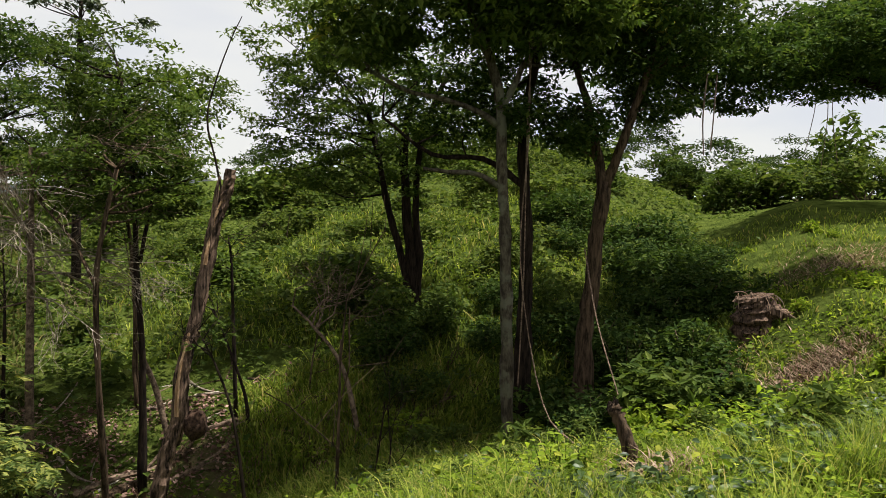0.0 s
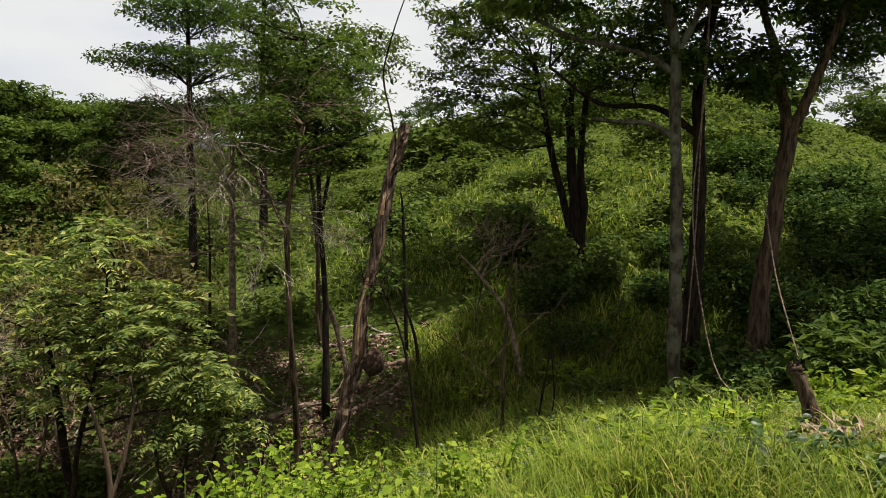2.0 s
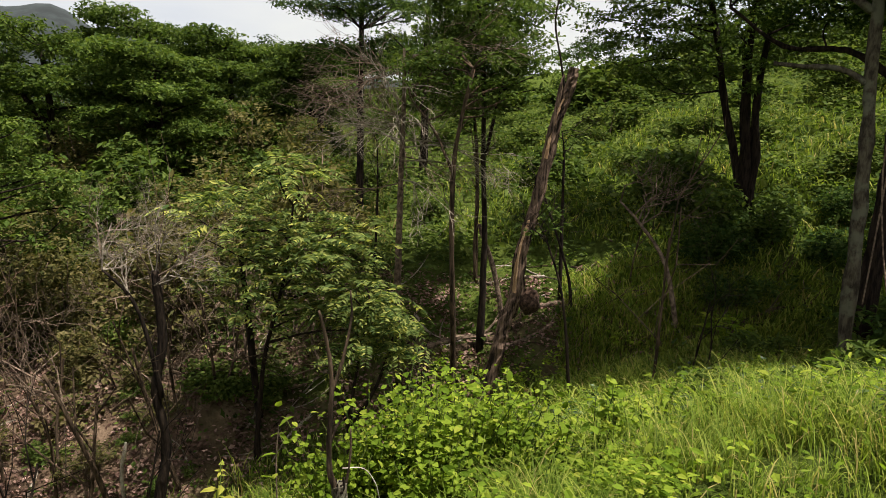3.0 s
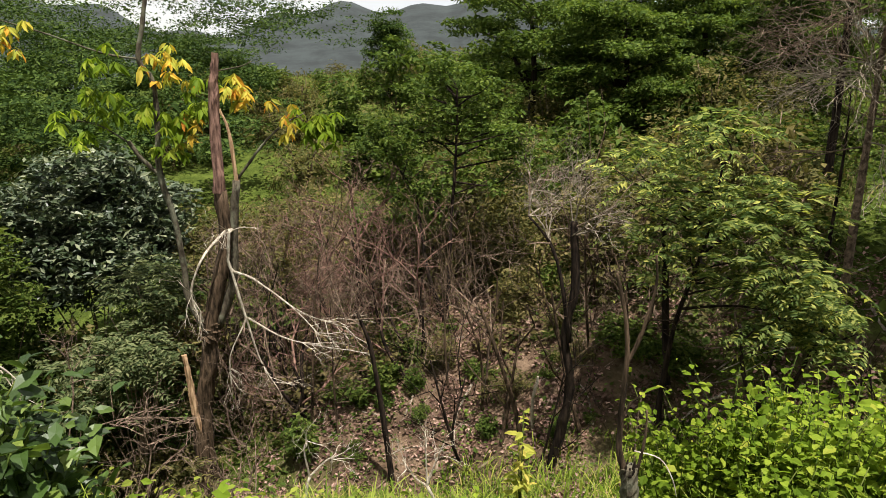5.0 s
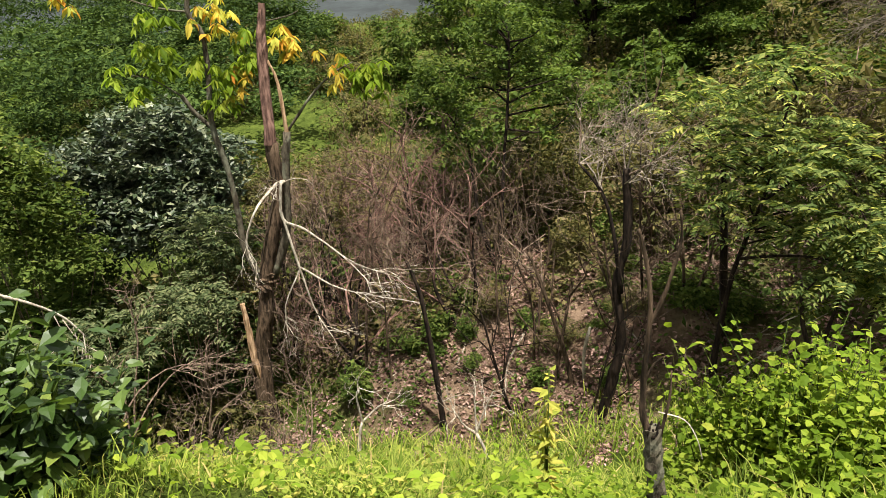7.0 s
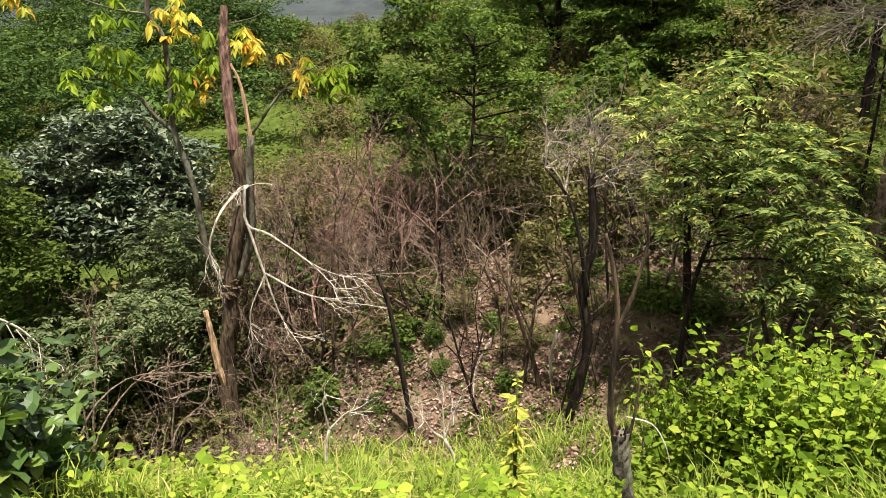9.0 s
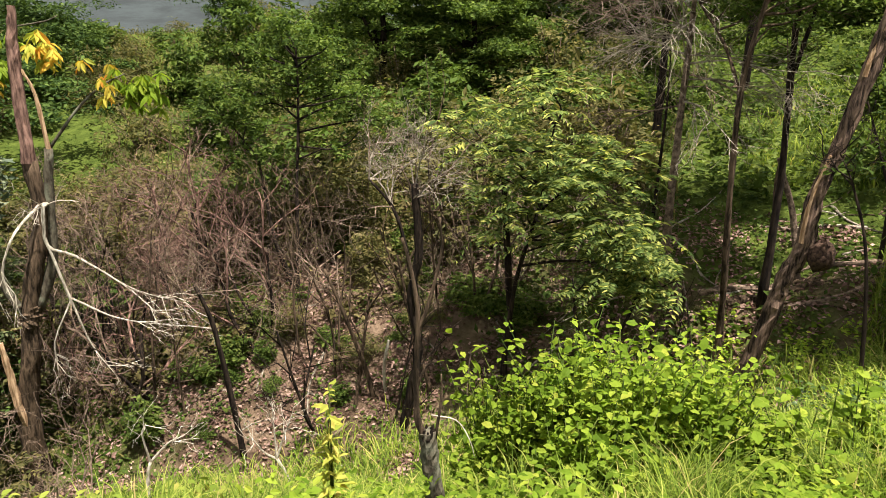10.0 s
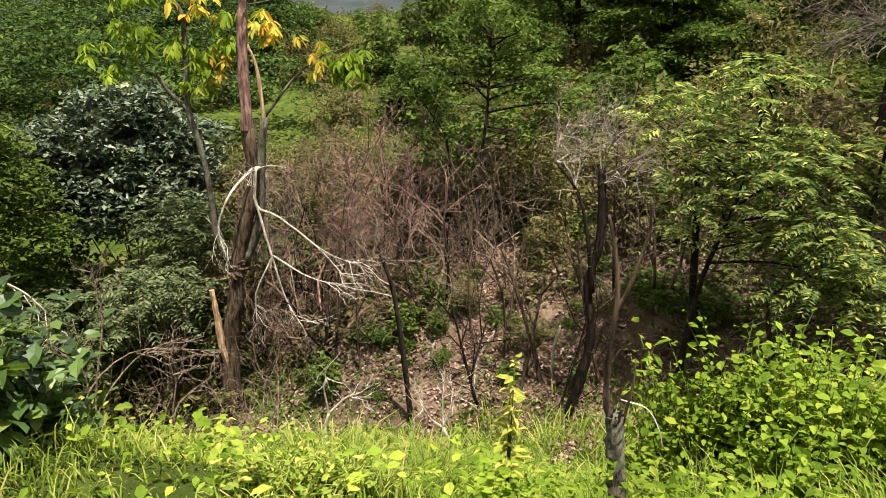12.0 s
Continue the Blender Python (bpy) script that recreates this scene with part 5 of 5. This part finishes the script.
# sapling with a few yellow-green leaves
x, y = -3.16, 3.49
sp = thing("leafy_sapling", (x, y, G(x, y)), "thin sapling with a few yellow-green leaves", "sapling")
g = Geo()
tube(g, [(x, y, G(x, y) - 0.05), (x - 0.02, y - 0.01, -1.1), (x, y, -0.72)], 0.008, 0.004, 5, 0.05)
main = part("stem", g, BARK["twig"], sp)
for q, ax in (((x, y, -0.73), (0.3, 0.4, 0.35)), ((x, y, -0.78), (0.3, 0.4, -0.6)), ((x, y, -0.94), (-0.4, -0.3, 0.0)), ((x - 0.02, y, -1.15), (-0.4, -0.4, 0.3)), ((x - 0.02, y, -1.3), (0.3, 0.3, 0.2))):
    g = Geo()
    leaves(g, [q], 0.13, wide=0.42, fine=True, axis=np.array([ax]), vary=0)
    part("leaf", g, LEAF["lime"], main)

# pale yellow-green upright sapling in the grass
leafy_bush("yellow_sapling", "upright sapling with pale yellow-green leaves", "pale", np.array([-2.21, -2.205, -2.215]), np.array([1.86, 1.85, 1.855]), np.array([0.86, 0.72, 0.58]), 0.085, 15, 0.36, 0.05, 0.3, "sapling")

# posts and stumps on the bank
ps = thing("rotten_post", (1.33, 4.98, G(1.33, 4.98)), "short rotten leaning stump with rough dark bark", "stump")
g = Geo()
tube(g, [(1.38, 4.95, G(1.38, 4.95) - 0.1), (1.30, 5.0, 0.02), (1.22, 5.02, 0.2), (1.19, 5.02, 0.28)], 0.055, 0.042, 10, 0.2, 6)
ps_trunk = part("trunk", g, BARK["brown"], ps, smooth=True)
for k in range(6):
    a = k * 1.05
    q = np.array([1.19 + math.cos(a) * 0.03, 5.02 + math.sin(a) * 0.03, 0.24])
    g = Geo()
    tube(g, [q, q + np.array([0, 0, 0.05 + 0.05 * rng.random()])], 0.018, 0.006, 5, 0.2)
    part("splinter", g, BARK["dark"], ps_trunk)
x, y = 4.75, 10.5
z = G(x, y)
so = thing("old_stump", (x, y, z), "rotten brown stump draped with dry straw-coloured vines", "stump")
g = Geo()
tube(g, [(x - 0.1, y, z - 0.2), (x - 0.1, y, z + 0.2), (x - 0.15, y, z + 0.46)], 0.25, 0.22, 16, 0.16, 6)
so_trunk = part("stump", g, BARK["dead"], so)
g = Geo()
tube(g, [(x + 0.05, y - 0.1, z + 0.3), (x + 0.3, y - 0.15, z + 0.18), (x + 0.55, y - 0.2, z - 0.1)], 0.12, 0.07, 10, 0.25, 5)
part("root", g, BARK["dead"], so_trunk)
g = Geo()
for k in range(40):
    a = rng.random() * 6.28
    q = np.array([x - 0.14 + rng.normal() * 0.12, y + rng.normal() * 0.1, z + 0.50 - 0.1 * rng.random()])
    w = np.array([math.cos(a) * 0.16 + 0.12, math.sin(a) * 0.14, 0.0])
    tube(g, [q, q + w * 0.5 + np.array([0, 0, 0.02]), q + w - np.array([0, 0, 0.08]), q + w * 1.25 - np.array([0, 0, 0.15 + 0.28 * rng.random()])], 0.008, 0.004, 4, 0.15, 3)
for k in range(26):
    u = rng.random()
    q = np.array([x + 0.05 + 0.6 * u, y - 0.25 + rng.normal() * 0.08, z + 0.34 - 0.4 * u])
    tube(g, [q, q + np.array([0.1, rng.normal() * 0.08, 0.02]), q + np.array([0.2, rng.normal() * 0.1, -0.1])], 0.007, 0.004, 4, 0.15, 3)
tagged(part("dry_vines", g, LEAF["hay"], so), kind="stuff")
# small dead twig in the grass
x, y = 1.92, 4.62
dt = thing("dead_twig", (x, y, G(x, y)), "blackish bare twig standing in the grass", "twig")
g = Geo()
tube(g, [(x, y, G(x, y) - 0.03), (x + 0.01, y, -0.05), (x + 0.06, y, 0.1), (x + 0.08, y, 0.24)], 0.008, 0.004, 5, 0.05)
tube(g, [(x + 0.01, y, -0.03), (x - 0.02, y, 0.1), (x - 0.01, y, 0.17)], 0.006, 0.003, 5, 0.05)
part("stem", g, BARK["dark"], dt)

# hanging vines
for pts in ([(3.2, 8.94, 3.4), (3.17, 8.95, 2.9), (3.2, 8.95, 2.4)], [(3.32, 8.94, 3.4), (3.30, 8.95, 2.8), (3.28, 8.95, 2.45)], [(9.0, 17.0, 5.4), (9.1, 17, 4.2), (9.0, 17, 2.9)], [(9.3, 17.0, 5.4), (9.2, 17, 4.4), (9.4, 17, 3.0)],
            [(8.7, 17.0, 5.4), (8.8, 17, 4.5), (8.6, 17, 3.3)], [(1.0, 8.7, 4.0), (0.96, 8.7, 2.6), (0.98, 8.72, 1.0), (0.95, 8.7, -0.5)], [(0.93, 8.65, 4.0), (0.98, 8.66, 2.6), (0.93, 8.68, 1.0), (1.2, 8.3, -0.6), (1.5, 7.6, -0.9)],
            [(1.75, 8.9, 1.2), (1.8, 8.3, 0.4), (1.9, 7.6, -0.3)]):
    v = thing("hanging_vine", pts[-1], "thin dry vine hanging from the canopy", "vine", "hanging vines")
    g = Geo()
    tube(g, pts, 0.01, 0.008, 5, 0.1)
    part("strand", g, BARK["twig"], v)

# near leafy bushes
def disc(n, x, y, rx, ry, turn=0.0):
    r, a = np.sqrt(rng.random(n)), rng.random(n) * 2 * np.pi
    u, v = rx * r * np.cos(a), ry * r * np.sin(a)
    return x + u * math.cos(turn) - v * math.sin(turn), y + u * math.sin(turn) + v * math.cos(turn), r


x, y, r = disc(130, -2.55, -0.3, 0.32, 0.42)
leafy_bush("broadleaf_bush", "bush with broad glossy green leaves at the grass edge", "broad", x, y, (0.68 - 0.3 * r * r) * rng.uniform(0.75, 1.1, len(x)), 0.10, 8, 0.54, 0.45, 0.1, fill=10)
x, y, r = disc(360, -1.98, 3.45, 0.78, 0.42, 0.75)
leafy_bush("lime_bush", "bright lime green broad-leaved bush in the sun", "lime", x, y, (1.1 - 0.3 * r * r) * rng.uniform(0.65, 1.15, len(x)), 0.066, 10, 0.66, 0.4, 0.2, fill=16)
x, y, r = disc(80, -1.7, 3.05, 0.36, 0.28)
leafy_bush("lime_bush", "low bright lime green bush with broad leaves", "lime", x, y, (0.62 - 0.2 * r * r) * rng.uniform(0.65, 1.15, len(x)), 0.066, 8, 0.66, 0.4, 0.2, fill=8)
x, y, r = disc(46, -1.05, 4.2, 0.5, 0.35, 0.6)
leafy_bush("lime_bush", "smaller bright green broad-leaved bush in the grass", "lime", x, y, (0.75 - 0.2 * r) * rng.uniform(0.7, 1.15, len(x)), 0.085, 7, 0.7, 0.35, 0.2)
x, y, r = disc(38, 0.72, 4.75, 0.3, 0.24)
leafy_bush("lime_bush", "small bright lime shrub in the grass", "lime", x, y, (0.5 - 0.2 * r) * rng.uniform(0.7, 1.15, len(x)), 0.085, 7, 0.5, 0.4, 0.2)
x, y, r = disc(26, 2.2, 4.6, 0.5, 0.32)
leafy_bush("green_bush", "low clump of dark green leafy weeds in the grass", "broad", x, y, (0.4 - 0.15 * r) * rng.uniform(0.7, 1.15, len(x)), 0.095, 6, 0.6, 0.5, 0.2)
g = Geo()
x, y = scatter(1300, (58, 108), (1.8, 4.6), 1.0)
keep = (soft_noise(x, y, 2.2, 9.0) > 0.0) & (np.hypot(x - 0.1, y - 0.5) > 1.7) & (np.hypot(x + 2.3, y - 1.2) > 0.55)
shoots(g, None, x[keep], y[keep], 0.10 + 0.20 * rng.random(keep.sum()), 0.036, 7, 0.5, 0.4, 0.3)
tagged(part("weeds", g, LEAF["straw"]), "small yellow-green leafy weeds among the grass", "weeds", kind="stuff")
g = Geo()
x, y = scatter(520, (8, 60), (2.3, 4.6), 1.0)
keep = soft_noise(x, y, 2.4, 3.0) > -0.15
shoots(g, None, x[keep], y[keep], 0.12 + 0.22 * rng.random(keep.sum()), 0.055, 7, 0.55, 0.45, 0.25, 3)
tagged(part("weeds", g, LEAF["lime"]), "low bright leafy weeds round the lime bush", "weeds", kind="stuff")
g = Geo()
x, y = scatter(900, (-42, 20), (3.6, 8.0), 1.0)
keep = (soft_noise(x, y, 2.0, 20.0) > 0.05) & (np.hypot(x - 1.3, y - 4.7) > 0.6) & (straw(x, y) < 0.2)
shoots(g, None, x[keep], y[keep], 0.16 + 0.2 * rng.random(keep.sum()), 0.085, 6, 0.6, 0.5, 0.3, 2)
tagged(part("weeds", g, LEAF["broad"]), "dark green broad-leaved weeds on the near bank", "weeds", kind="stuff")
for cx, cy, rx in ((-0.85, 4.65, 0.34), (-0.35, 4.55, 0.25), (2.55, 5.3, 0.4), (0.25, 4.2, 0.22)):
    x, y, r = disc(int(70 * rx), cx, cy, rx, rx * 0.8)
    leafy_bush("whorled_weed", "clump of weeds with long pale green leaves", "lime", x, y, (0.5 - 0.15 * r) * rng.uniform(0.75, 1.15, len(x)), 0.12, 6, 0.3, 0.5, 0.3, "weed", "whorled weeds", 4)
g = Geo()
x, y = scatter(2500, (-42, 30), (3.6, 9.0), 1.0)
keep = (soft_noise(x, y, 1.8, 12.0) > 0.0) & (np.hypot(x - 1.3, y - 4.7) > 0.6) & (straw(x, y) < 0.2)
shoots(g, None, x[keep], y[keep], 0.14 + 0.24 * rng.random(keep.sum()), 0.075, 6, 0.55, 0.5, 0.3)
tagged(part("weeds", g, LEAF["lime"]), "bright broad-leaved weeds on the near bank", "weeds", kind="stuff")
